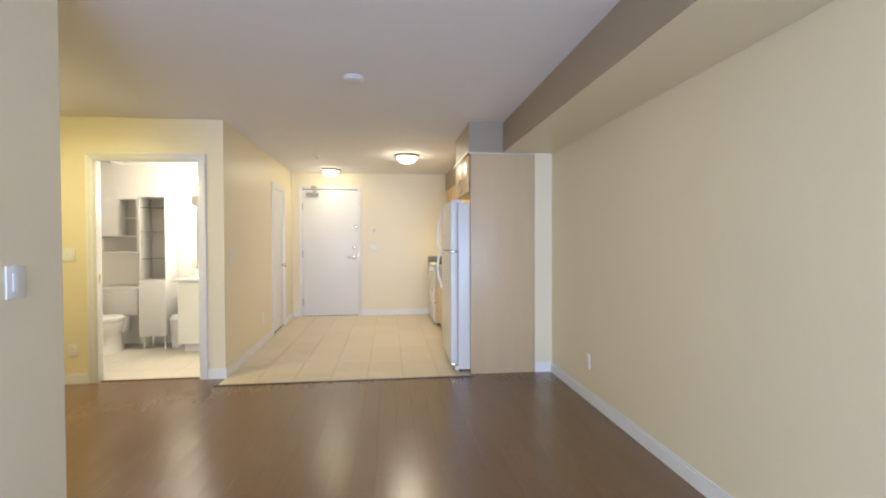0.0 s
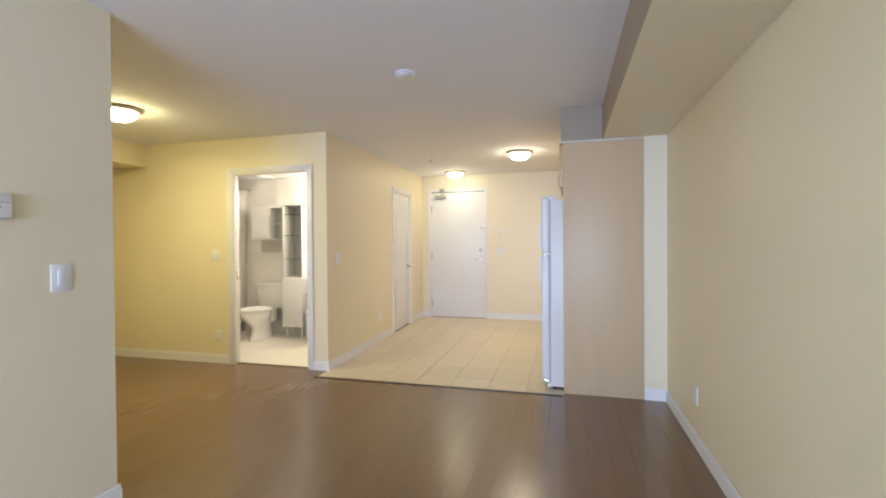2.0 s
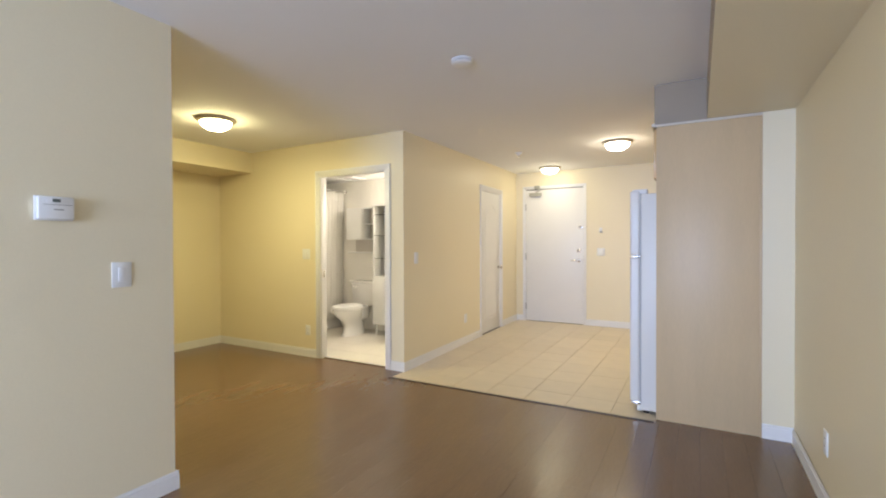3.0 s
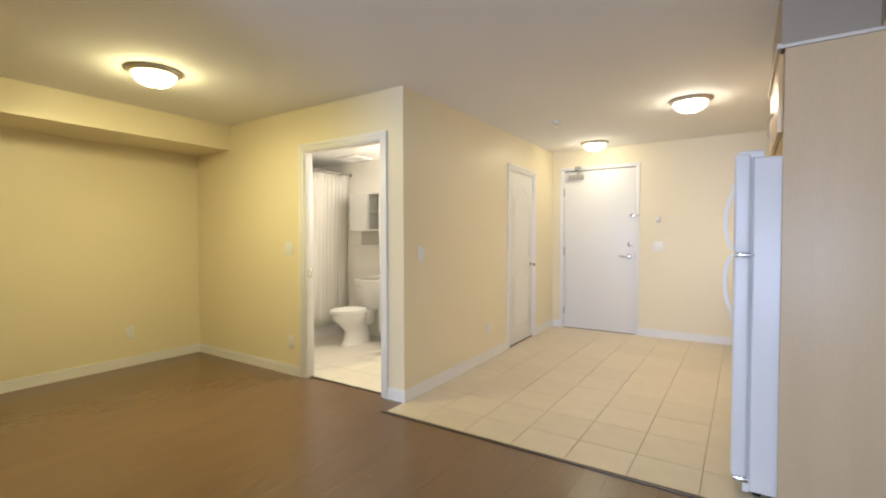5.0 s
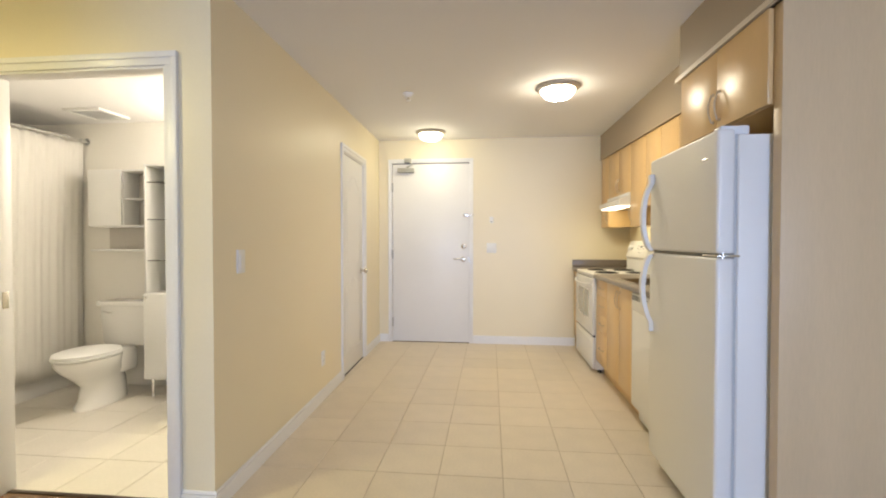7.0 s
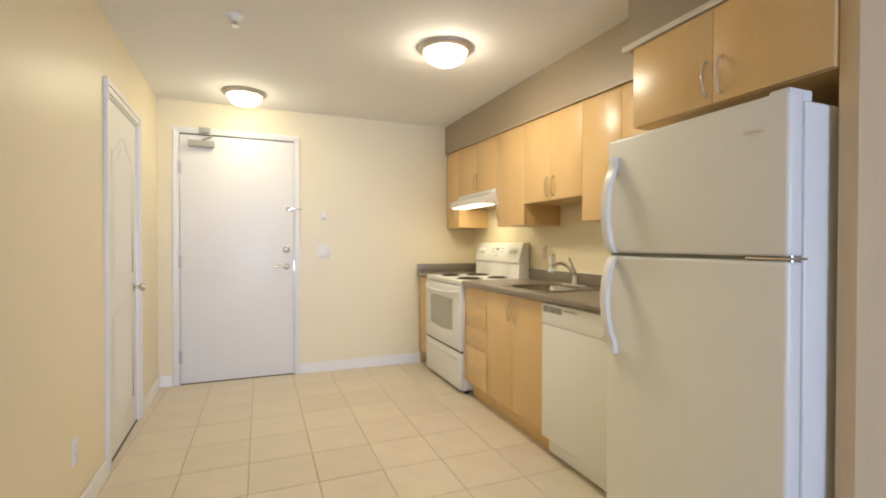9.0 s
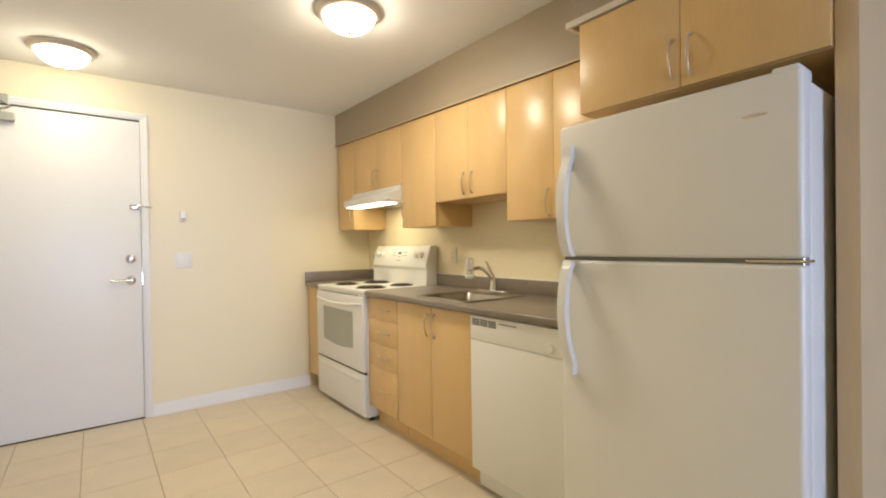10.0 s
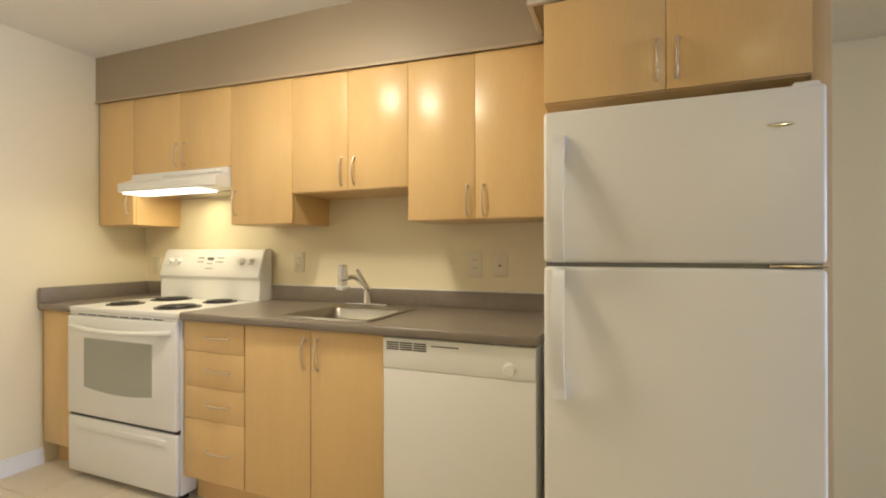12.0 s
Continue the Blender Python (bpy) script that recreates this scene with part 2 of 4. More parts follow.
# walls: face towards the room on the named plane
setting(boxes("wall_east", [(RIGHT, RIGHT + 0.12, SOUTH - 0.12, PANEL, 0, CEIL)], WALL), "smooth cream painted living room wall", "wall")
setting(boxes("wall_return", [(1.54, RIGHT + 0.12, PANEL, PANEL + 0.12, 0, CEIL)], WALL), "short cream wall beside the tall cabinet panel", "wall")
setting(boxes("wall_kitchen", [(BACK, BACK + 0.076, PANEL + 0.052, FAR, 0, CEIL + 0.06)], WALL), "cream painted wall behind the kitchen units", "wall")
setting(boxes("wall_north", [(HALL - 0.26, -1.316, FAR, FAR + 0.12, 0, CEIL + 0.06), (-0.384, BACK + 0.08, FAR, FAR + 0.12, 0, CEIL + 0.06), (-1.316, -0.384, FAR, FAR + 0.12, 2.172, CEIL + 0.06), (-1.4, -0.3, FAR + 0.12, FAR + 0.16, 0, CEIL + 0.06)], WALL), "cream painted wall round the entry door", "wall")
setting(boxes("wall_hall", [(HALL - 0.12, HALL, BATH, 7.39, 0, CEIL + 0.06), (HALL - 0.12, HALL, 8.13, FAR, 0, CEIL + 0.06), (HALL - 0.12, HALL, 7.39, 8.13, 2.022, CEIL + 0.06)], WALL), "cream painted hall wall with a closet doorway", "wall")
setting(boxes("wall_bath_front", [(DEN - 0.26, -2.485, BATH, BATH + 0.08, 0, CEIL), (-1.59, HALL - 0.12, BATH, BATH + 0.08, 0, CEIL), (-2.485, -1.59, BATH, BATH + 0.08, 2.02, CEIL)], WALL), "cream painted wall with the bathroom doorway", "wall")
setting(boxes("wall_den", [(DEN - 0.12, DEN, 1.48, BATH, 0, CEIL)], WALL), "cream yellow painted wall of the den", "wall")
setting(boxes("wall_den_south", [(DEN, PART - 0.12, 1.48, 1.60, 0, CEIL)], WALL), "plain cream wall closing the den", "wall")
setting(boxes("wall_partition", [(PART - 0.12, PART, SOUTH - 0.12, 3.005, 0, CEIL)], WALL), "cream partition wall ending free in the room", "wall")
setting(boxes("wall_south", [(PART, -0.95, SOUTH - 0.12, SOUTH, 0, CEIL), (1.35, RIGHT, SOUTH - 0.12, SOUTH, 0, CEIL), (-0.95, 1.35, SOUTH - 0.12, SOUTH, 0, 0.35), (-0.95, 1.35, SOUTH - 0.12, SOUTH, 2.15, CEIL)], WALL), "cream wall with the living room window", "wall")
setting(boxes("wall_bath_back", [(-4.5, HALL - 0.12, 7.03, 7.13, 0, CEIL)], BATHWALL), "pale painted bathroom back wall", "wall")
setting(boxes("wall_bath_west", [(-4.54, -4.42, BATH + 0.08, 7.03, 0, CEIL)], BATHWALL), "pale bathroom wall along the tub", "wall")
setting(boxes("wall_bath_east", [(HALL - 0.135, HALL - 0.12, BATH + 0.08, 7.03, 0, 2.225)], BATHWALL), "pale painted bathroom side wall", "wall")
setting(boxes("wall_bath_inner", [(-4.42, -2.52, BATH + 0.08, BATH + 0.088, 0, 2.225)], BATHWALL), "pale painted inner side of the bathroom front wall", "wall")
setting(boxes("wall_closet", [(HALL - 0.80, HALL - 0.12, 7.13, 7.2, 0, CEIL + 0.06), (HALL - 0.80, HALL - 0.72, 7.2, FAR, 0, CEIL + 0.06), (HALL - 0.72, HALL - 0.12, 8.8, FAR, 0, CEIL + 0.06), (HALL - 0.72, HALL - 0.006, 7.2, 8.8, -0.08, -0.001)], BATHWALL), "plain walls inside the closet", "wall")

# bulkheads
def bulkhead(name, x0, x1, y0, y1, z0, face, under, label, slope=0.0):
    ob = boxes(name, [(x0, x1, y0, y1, z0, CEIL)], face)
    for v in ob.data.vertices:
        v.co.z += rise(v.co.y) if v.co.z > z0 + 0.01 else slope * (v.co.y - y0)
    ob.data.materials.append(under)
    for poly in ob.data.polygons:
        if poly.normal.z < -0.5:
            poly.material_index = 1
    return setting(ob, label, "bulkhead")


SOFFIT, SLANT = 2.070, 0.0296
bulkhead("bulkhead_living", 1.228, RIGHT, SOUTH, PANEL, 2.115, TAUPE, WALL, "taupe bulkhead with a cream underside along the wall")
bulkhead("bulkhead_fridge", 0.902, BACK, PANEL, 6.10, 2.108, TAUPE, TAUPE, "deep taupe bulkhead above the fridge cabinet")
bulkhead("bulkhead_kitchen", 1.130, BACK, 6.10, FAR, SOFFIT, TAUPE, TAUPE, "taupe bulkhead above the wall cabinets", SLANT)
bulkhead("bulkhead_den", DEN, -3.625, 1.60, BATH, 2.15, WALL, WALL, "cream yellow bulkhead across the den")

# pale scribe strips under the kitchen bulkheads
setting(boxes("trim_bulkhead", [(0.885, 0.902, PANEL - 0.004, 6.118, 2.098, 2.122), (0.902, 1.130, 6.10, 6.118, 2.098, 2.122), (0.89, 1.54, PANEL - 0.012, PANEL, 2.098, 2.112)], PALE), "thin pale strips under the kitchen bulkheads", "trim")

scribe = boxes("trim_scribe", [(1.124, 1.130, 6.118, FAR, SOFFIT - 0.006, SOFFIT + 0.007)], SCRIBE)
for v in scribe.data.vertices:
    v.co.z += SLANT * (v.co.y - 6.10)
setting(scribe, "thin brown scribe strip above the wall cabinets", "trim")

# baseboards
BH, BT = 0.095, 0.014


def skirting(name, x0, x1, y0, y1, label):
    bm = bmesh.new()
    add_box(bm, x0, x1, y0, y1, 0, BH - 0.02)
    g = 0.004
    add_box(bm, x0 + (g if x1 - x0 < 0.03 else 0), x1 - (g if x1 - x0 < 0.03 else 0), y0 + (g if y1 - y0 < 0.03 else 0), y1 - (g if y1 - y0 < 0.03 else 0), BH - 0.02, BH, 0.003, 1)
    return setting(finish(name, bm, TRIM), label, "baseboard")


skirting("baseboard_east", RIGHT - BT, RIGHT, SOUTH, PANEL - BT, "white painted baseboard")
skirting("baseboard_return", 1.542, RIGHT, PANEL - BT, PANEL, "white painted baseboard")
skirting("baseboard_partition", PART, PART + BT, SOUTH, 3.005 + BT, "white painted baseboard")
skirting("baseboard_partition_end", PART - 0.12, PART, 3.005, 3.005 + BT, "white painted baseboard")
skirting("baseboard_partition_den", PART - 0.12 - BT, PART - 0.12, 1.6, 3.005 + BT, "white painted baseboard")
skirting("baseboard_den", DEN, DEN + BT, 1.6, BATH - BT, "white painted baseboard")
skirting("baseboard_bath_front", DEN, -2.547, BATH - BT, BATH, "white painted baseboard")
skirting("baseboard_corner", -1.529, HALL + BT, BATH - BT, BATH, "white painted baseboard")
skirting("baseboard_hall", HALL, HALL + BT, BATH, 7.327, "white painted baseboard")
skirting("baseboard_hall_end", HALL, HALL + BT, 8.193, FAR - BT, "white painted baseboard")
skirting("baseboard_north", -0.335, 0.85, FAR - BT, FAR, "white painted baseboard")
skirting("baseboard_north_corner", HALL - 0.095, -1.365, FAR - BT, FAR, "white painted baseboard")


def casing(name, axis, plane, out, a0, a1, top, width, label, depth=0.018, jamb=0.12):
    """Trim round an opening a0..a1 in the wall face at plane; out: +1 or -1, the side it stands proud."""
    parts = []
    def put(u0, u1, z0, z1, d0, d1):
        p0, p1 = sorted((plane + out * d0, plane + out * d1))
        parts.append((u0, u1, p0, p1, z0, z1) if axis == "x" else (p0, p1, u0, u1, z0, z1))
    for d, inset in ((depth * 0.65, 0.0), (depth, width * 0.55)):
        if inset == 0:
            put(a0 - width, a0, 0, top, 0.0, d)
            put(a1, a1 + width, 0, top, 0.0, d)
            put(a0 - width, a1 + width, top, top + width, 0.0, d)
        else:
            put(a0 - width, a0 - inset, 0, top + inset, depth * 0.65, d)
            put(a1 + inset, a1 + width, 0, top + inset, depth * 0.65, d)
            put(a0 - width, a1 + width, top + inset, top + width, depth * 0.65, d)
    put(a0, a0 + 0.012, 0, top, -jamb, 0.003)
    put(a1 - 0.012, a1, 0, top, -jamb, 0.003)
    put(a0 + 0.012, a1 - 0.012, top - 0.012, top, -jamb, 0.003)
    return setting(boxes(name, parts, TRIM, bevel=0.0015), label, "door casing")


casing("trim_bath_door", "x", BATH, -1, -2.485, -1.59, 2.02, 0.060, "white moulded casing round the bathroom doorway", jamb=0.08)
casing("trim_closet_door", "y", HALL, 1, 7.39, 8.13, 2.022, 0.062, "white moulded casing round the closet door")
casing("trim_entry_door", "x", FAR, -1, -1.328, -0.372, 2.172, 0.035, "white steel frame round the entry door", depth=0.012, jamb=0.10)

# the window behind the walk
win = setting(boxes("window_1", [(-0.95, 1.35, SOUTH - 0.09, SOUTH - 0.03, 0.35, 0.41), (-0.95, 1.35, SOUTH - 0.09, SOUTH - 0.03, 2.09, 2.15), (-0.95, -0.89, SOUTH - 0.09, SOUTH - 0.03, 0.41, 2.09), (1.29, 1.35, SOUTH - 0.09, SOUTH - 0.03, 0.41, 2.09), (0.17, 0.23, SOUTH - 0.09, SOUTH - 0.03, 0.41, 2.09)], TRIM), "white framed living room window", "window")
for wx in (-0.89, 0.23):
    pane = box("pane", wx, wx + 1.06, SOUTH - 0.065, SOUTH - 0.058, 0.41, 2.09, PANE, win, bevel=0)
    pane.visible_shadow = False


# ---- lamps ----
def ceiling_lamp(x, y, lit):
    z = CEIL + rise(y)
    t = thing("ceiling_lamp", (x, y, z), "round flush ceiling lamp, lit frosted dome in a nickel rim", "ceiling lamp", "dome ceiling lamps")
    lathe("rim", (x, y, z), [(0.163, 0.0), (0.167, -0.006), (0.164, -0.014), (0.150, -0.026), (0.139, -0.032), (0.131, -0.031), (0.131, 0.0)], RIMMETAL, t, 40)
    dome = [(0.129 * math.cos(a), -0.028 - 0.078 * math.sin(a)) for a in [math.pi / 2 * k / 9 for k in range(9)]] + [(0.004, -0.106)]
    shade = lathe("shade", (x, y, z), dome, lit, t, 40)
    shade.visible_shadow = False
    lathe("finial", (x, y, z - 0.106), [(0.010, 0.002), (0.011, -0.004), (0.007, -0.010), (0.002, -0.013)], NICKEL, t, 14)
    return t


for where, lx, ly, watts, colour in LAMPS:
    ceiling_lamp(lx, ly, SHADES[where])

smoke = thing("smoke_detector", (-0.09, 4.14, CEIL), "round white smoke detector on the ceiling", "smoke detector")
lathe("base", (-0.09, 4.14, CEIL), [(0.068, 0.0), (0.070, -0.006), (0.064, -0.009)], PLASTIC, smoke)
lathe("vent_ring", (-0.09, 4.14, CEIL), [(0.058, -0.007), (0.058, -0.016)], SLOT, smoke)
lathe("cover", (-0.09, 4.14, CEIL), [(0.064, -0.013), (0.066, -0.018), (0.060, -0.023), (0.044, -0.027), (0.010, -0.028)], PLASTIC, smoke)
SPRINK = CEIL + rise(7.11)
sprinkler = thing("sprinkler_head", (-0.795, 7.11, SPRINK), "small white sprinkler head on the ceiling", "sprinkler")
lathe("escutcheon", (-0.795, 7.11, SPRINK), [(0.046, 0.0), (0.046, -0.006), (0.034, -0.014), (0.024, -0.030), (0.018, -0.032)], PLASTIC, sprinkler, 20)
lathe("nozzle", (-0.795, 7.11, SPRINK - 0.032), [(0.009, 0.0), (0.009, -0.016), (0.020, -0.018), (0.020, -0.022)], NICKEL, sprinkler, 16)


# ---- kitchen ----
def bow(name, a, b, out, parent, radius=0.0042, mat=PULL, bulge=0.024):
    """A bow pull between two feet a and b, arching towards out."""
    a, b, out = Vector(a), Vector(b), Vector(out)
    path = [a]
    for k in range(11):
        u = k / 10
        path.append(a.lerp(b, u) + out * bulge * (0.45 + 0.55 * math.sin(math.pi * u)))
    path.append(b)
    bm = bmesh.new()
    add_tube(bm, path, lambda u: radius * (0.8 + 0.35 * math.sin(math.pi * u)), 8)
    for foot in (a, b):
        add_lathe(bm, foot, [(0.008, 0.0), (0.008, -0.004), (0.005, -0.006)], 10, "x")
    return finish(name, bm, mat, parent, 50)


def follow_soffit(ob, z1):
    """Lifts the top edge of a cabinet part up to the slanting soffit."""
    base = origin_of(ob.parent)
    for v in ob.data.vertices:
        if v.co.z + base.z > z1 - 0.02:
            v.co.z += SLANT * (v.co.y + base.y - 6.10)


def wall_cabinet(y0, y1, z0, z1, front, doors, label, back=BACK):
    """doors: list of (y0, y1, handle y, handle z middle, or None)."""
    t = thing("wall_cabinet", ((front + back) / 2, (y0 + y1) / 2, z0), label, "cabinet", "maple wall cabinets")
    body = box("body", front + 0.021, back - 0.002, y0 + 0.001, y1 - 0.001, z0, z1, MAPLE, t, 0.001, 1)
    for a, b, hy, hz in doors:
        d = box("door", front, front + 0.019, a + 0.0009, b - 0.0009, z0 + 0.002, z1 - 0.003, MAPLE, t, 0.0015)
        if hy is not None:
            bow("handle", (front, hy, hz + 0.063), (front, hy, hz - 0.063), (-1, 0, 0), d)
        if z1 == UT:
            follow_soffit(d, z1)
    if z1 == UT:
        follow_soffit(body, z1)
    return t


UF, UT = 1.14, SOFFIT - 0.002
wall_cabinet(8.565, 8.876, 1.375, UT, UF, [(8.565, 8.876, 8.605, 1.50)], "narrow maple wall cabinet in the kitchen corner")
wall_cabinet(7.785, 8.565, 1.676, UT, UF, [(8.172, 8.565, 8.200, 1.772), (7.785, 8.172, 8.140, 1.772)], "short maple wall cabinet above the range hood")
wall_cabinet(7.372, 7.785, 1.355, UT, UF, [(7.372, 7.785, 7.752, 1.475)], "tall maple wall cabinet beside the hood")
wall_cabinet(6.716, 7.372, 1.508, UT, UF, [(7.040, 7.372, 7.077, 1.602), (6.716, 7.040, 7.005, 1.602)], "two-door maple wall cabinet above the sink")
wall_cabinet(6.062, 6.716, 1.352, UT, UF, [(6.394, 6.716, 6.430, 1.435), (6.062, 6.394, 6.358, 1.435)], "two-door maple wall cabinet beside the fridge")
wall_cabinet(5.276, 6.060, 1.737, 2.096, 0.895, [(5.667, 6.060, 5.694, 1.838), (5.277, 5.667, 5.636, 1.838)], "deep maple cabinet above the fridge")

side_panel = tagged(box("fridge_side_panel", 0.915, 1.538, PANEL, PANEL + 0.050, 0.0, 2.098, MAPLE_PALE, bevel=0.0015), "tall pale maple panel beside the fridge", "panel")
tagged(box("filler_strip", 1.529, 1.541, PANEL - 0.008, PANEL - 0.001, 0.0, 2.098, MAPLE_PALE, bevel=0.001), "thin maple strip along the wall edge", "trim", kind="structure")

# range hood
hood = thing("range_hood", (1.25, 8.18, 1.55), "white slanted range hood with its light on", "range hood")
bm = bmesh.new()
section = [(BACK - 0.002, 1.674), (UF - 0.012, 1.674), (UF - 0.016, 1.642), (1.050, 1.612), (1.043, 1.606), (1.043, 1.568), (1.050, 1.560), (BACK - 0.002, 1.560)]
ends = [[bm.verts.new((x, y, z)) for x, z in section] for y in (7.792, 8.560)]
bm.faces.new(ends[0])
bm.faces.new(ends[1])
for k in range(len(section)):
    bm.faces.new((ends[0][k], ends[0][(k + 1) % len(section)], ends[1][(k + 1) % len(section)], ends[1][k]))
finish("canopy", bm, ENAMEL, hood)
box("control_panel", UF - 0.021, UF - 0.013, 7.83, 8.30, 1.648, 1.667, PLASTIC, hood, 0.002)
for sy in (7.87, 7.91):
    box("switch", UF - 0.025, UF - 0.020, sy - 0.010, sy + 0.010, 1.651, 1.664, ENAMEL, hood, 0.002)
box("light_lens", 1.060, 1.20, 7.95, 8.54, 1.551, 1.559, LENS, hood, 0.002)
box("filter", 1.215, 1.43, 7.85, 8.50, 1.553, 1.559, STEEL, hood, 0.002)


# base units
CF, CT = 0.84, 0.884


def base_cabinet(y0, y1, label, body_top=CT):
    t = thing("base_cabinet", (CF + 0.3, (y0 + y1) / 2, 0.0), label, "cabinet", "maple base cabinets")
    box("body", CF + 0.021, BACK - 0.002, y0 + 0.001, y1 - 0.001, 0.13, body_top, MAPLE, t, 0.001, 1)
    box("toe_kick", CF + 0.075, CF + 0.09, y0 + 0.001, y1 - 0.001, 0.0, 0.13, MAPLE, t, 0.001, 1)
    return t


corner = base_cabinet(8.622, 8.876, "narrow maple base cabinet in the kitchen corner")
box("door", CF, CF + 0.019, 8.624, 8.874, 0.132, CT - 0.004, MAPLE, corner, 0.0015)
drawers = base_cabinet(7.392, 7.768, "maple base cabinet with four drawers")
levels = [0.132, 0.417, 0.572, 0.738, CT - 0.004]
for lo, hi in zip(levels, levels[1:]):
    d = box("drawer", CF, CF + 0.019, 7.394, 7.766, lo + 0.0008, hi - 0.0008, MAPLE, drawers, 0.0015)
    mid = (lo + hi) / 2
    bow("handle", (CF, 7.62, mid), (CF, 7.485, mid), (-1, 0, 0), d)
sinkbase = base_cabinet(6.678, 7.390, "two-door maple base cabinet under the sink", 0.74)
for a, b, hy in ((7.029, 7.388, 7.062), (6.680, 7.027, 6.994)):
    d = box("door", CF, CF + 0.019, a + 0.0008, b - 0.0008, 0.132, CT - 0.004, MAPLE, sinkbase, 0.0015)
    bow("handle", (CF, hy, 0.840), (CF, hy, 0.715), (-1, 0, 0), d)

# counter, in pieces round the sink's cut-out
counter = thing("countertop", (1.15, 6.9, 0.91), "grey laminate countertop with a low backsplash", "countertop")
SX0, SX1, SY0, SY1 = 0.905, 1.265, 6.785, 7.205
bm = bmesh.new()
NOSE = 0.812
add_box(bm, NOSE, 0.85, 6.064, 7.772, 0.874, 0.912, 0.010, 3)
add_box(bm, 0.842, SX0, 6.064, 7.772, 0.876, 0.9115)
add_box(bm, SX0, SX1, 6.064, SY0, 0.876, 0.9115)
add_box(bm, SX0, SX1, SY1, 7.772, 0.876, 0.9115)
add_box(bm, SX1, BACK - 0.002, 6.064, 7.772, 0.876, 0.9115)
finish("slab", bm, COUNTER, counter, 40)
bm = bmesh.new()
add_box(bm, NOSE, 0.85, 8.612, 8.878, 0.874, 0.912, 0.010, 3)
add_box(bm, 0.842, BACK - 0.002, 8.612, 8.878, 0.876, 0.9115)
finish("corner_slab", bm, COUNTER, counter, 40)
boxes("backsplash", [(1.438, BACK - 0.001, 6.064, 7.772, 0.9118, 0.998), (1.438, BACK - 0.001, 8.612, 8.857, 0.9118, 0.998), (0.815, BACK - 0.001, 8.857, 8.878, 0.9118, 0.998)], COUNTER, counter, 0.003)
boxes("caulk_line", [(1.440, BACK - 0.001, 6.064, 7.772, 0.998, 1.002)], PLASTIC, counter)

# sink and tap
sink = thing("sink", (1.108, 6.995, 0.91), "stainless steel drop-in kitchen sink", "sink")
bm = bmesh.new()
def ring(cx, cy, hx, hy, r, z, n=6):
    pts = []
    for qx, qy, start in ((1, 1, 0), (-1, 1, 90), (-1, -1, 180), (1, -1, 270)):
        for k in range(n + 1):
            a = radians(start + 90 * k / n)
            pts.append(bm.verts.new((cx + qx * (hx - r) + r * math.cos(a), cy + qy * (hy - r) + r * math.sin(a), z)))
    return pts


rings = [ring(1.108, 6.995, 0.242, 0.238, 0.03, 0.9122), ring(1.108, 6.995, 0.239, 0.235, 0.03, 0.919), ring(1.108, 6.995, 0.222, 0.218, 0.03, 0.9195),
         ring(1.100, 6.995, 0.216, 0.212, 0.03, 0.915), ring(1.085, 6.995, 0.182, 0.205, 0.04, 0.915), ring(1.085, 6.995, 0.172, 0.199, 0.04, 0.906),
         ring(1.085, 6.995, 0.158, 0.186, 0.05, 0.765), ring(1.085, 6.995, 0.11, 0.14, 0.05, 0.755)]
for a, b in zip(rings, rings[1:]):
    for k in range(len(a)):
        bm.faces.new((a[k], a[(k + 1) % len(a)], b[(k + 1) % len(a)], b[k]))
bm.faces.new(rings[-1])
finish("basin", bm, STEEL, sink, 50)
lathe("drain", (1.085, 6.995, 0.7552), [(0.042, 0.0), (0.042, 0.003), (0.030, 0.003), (0.028, 0.001)], CHROME, sink, 24)
tap = thing("kitchen_tap", (1.365, 7.065, 0.918), "chrome kitchen tap with a filter on its spout", "tap")
boxes("deck_plate", [(1.342, 1.388, 6.94, 7.19, 0.918, 0.926)], CHROME, tap, 0.003)
lathe("base", (1.365, 7.065, 0.926), [(0.026, 0.0), (0.024, 0.02), (0.020, 0.06), (0.022, 0.075), (0.012, 0.085)], CHROME, tap, 20)
tube("spout", [(1.365 - 0.15 * u, 7.065 + 0.04 * u, 0.985 + 0.085 * math.sin(min(1.0, u * 1.15) * math.pi * 0.62)) for u in [k / 12 for k in range(13)]], lambda u: 0.013 - 0.003 * u, CHROME, tap, 12)
tube("lever", [(1.365 - 0.012 * u, 7.065 + 0.055 * u, 1.005 + 0.10 * u) for u in [k / 6 for k in range(7)]], lambda u: 0.013 - 0.004 * u, CHROME, tap, 10)
lathe("water_filter", (1.215, 7.118, 1.022), [(0.020, 0.0), (0.026, 0.006), (0.026, 0.030), (0.020, 0.036), (0.026, 0.04), (0.026, 0.105), (0.020, 0.112), (0.004, 0.114)], CHROME, tap, 22)
lathe("filter_collar", (1.215, 7.118, 1.005), [(0.018, 0.0), (0.034, 0.006), (0.036, 0.02), (0.022, 0.026)], PLASTIC, tap, 20)

for raised in (counter, sink, tap):
    raised.location.z += 0.010

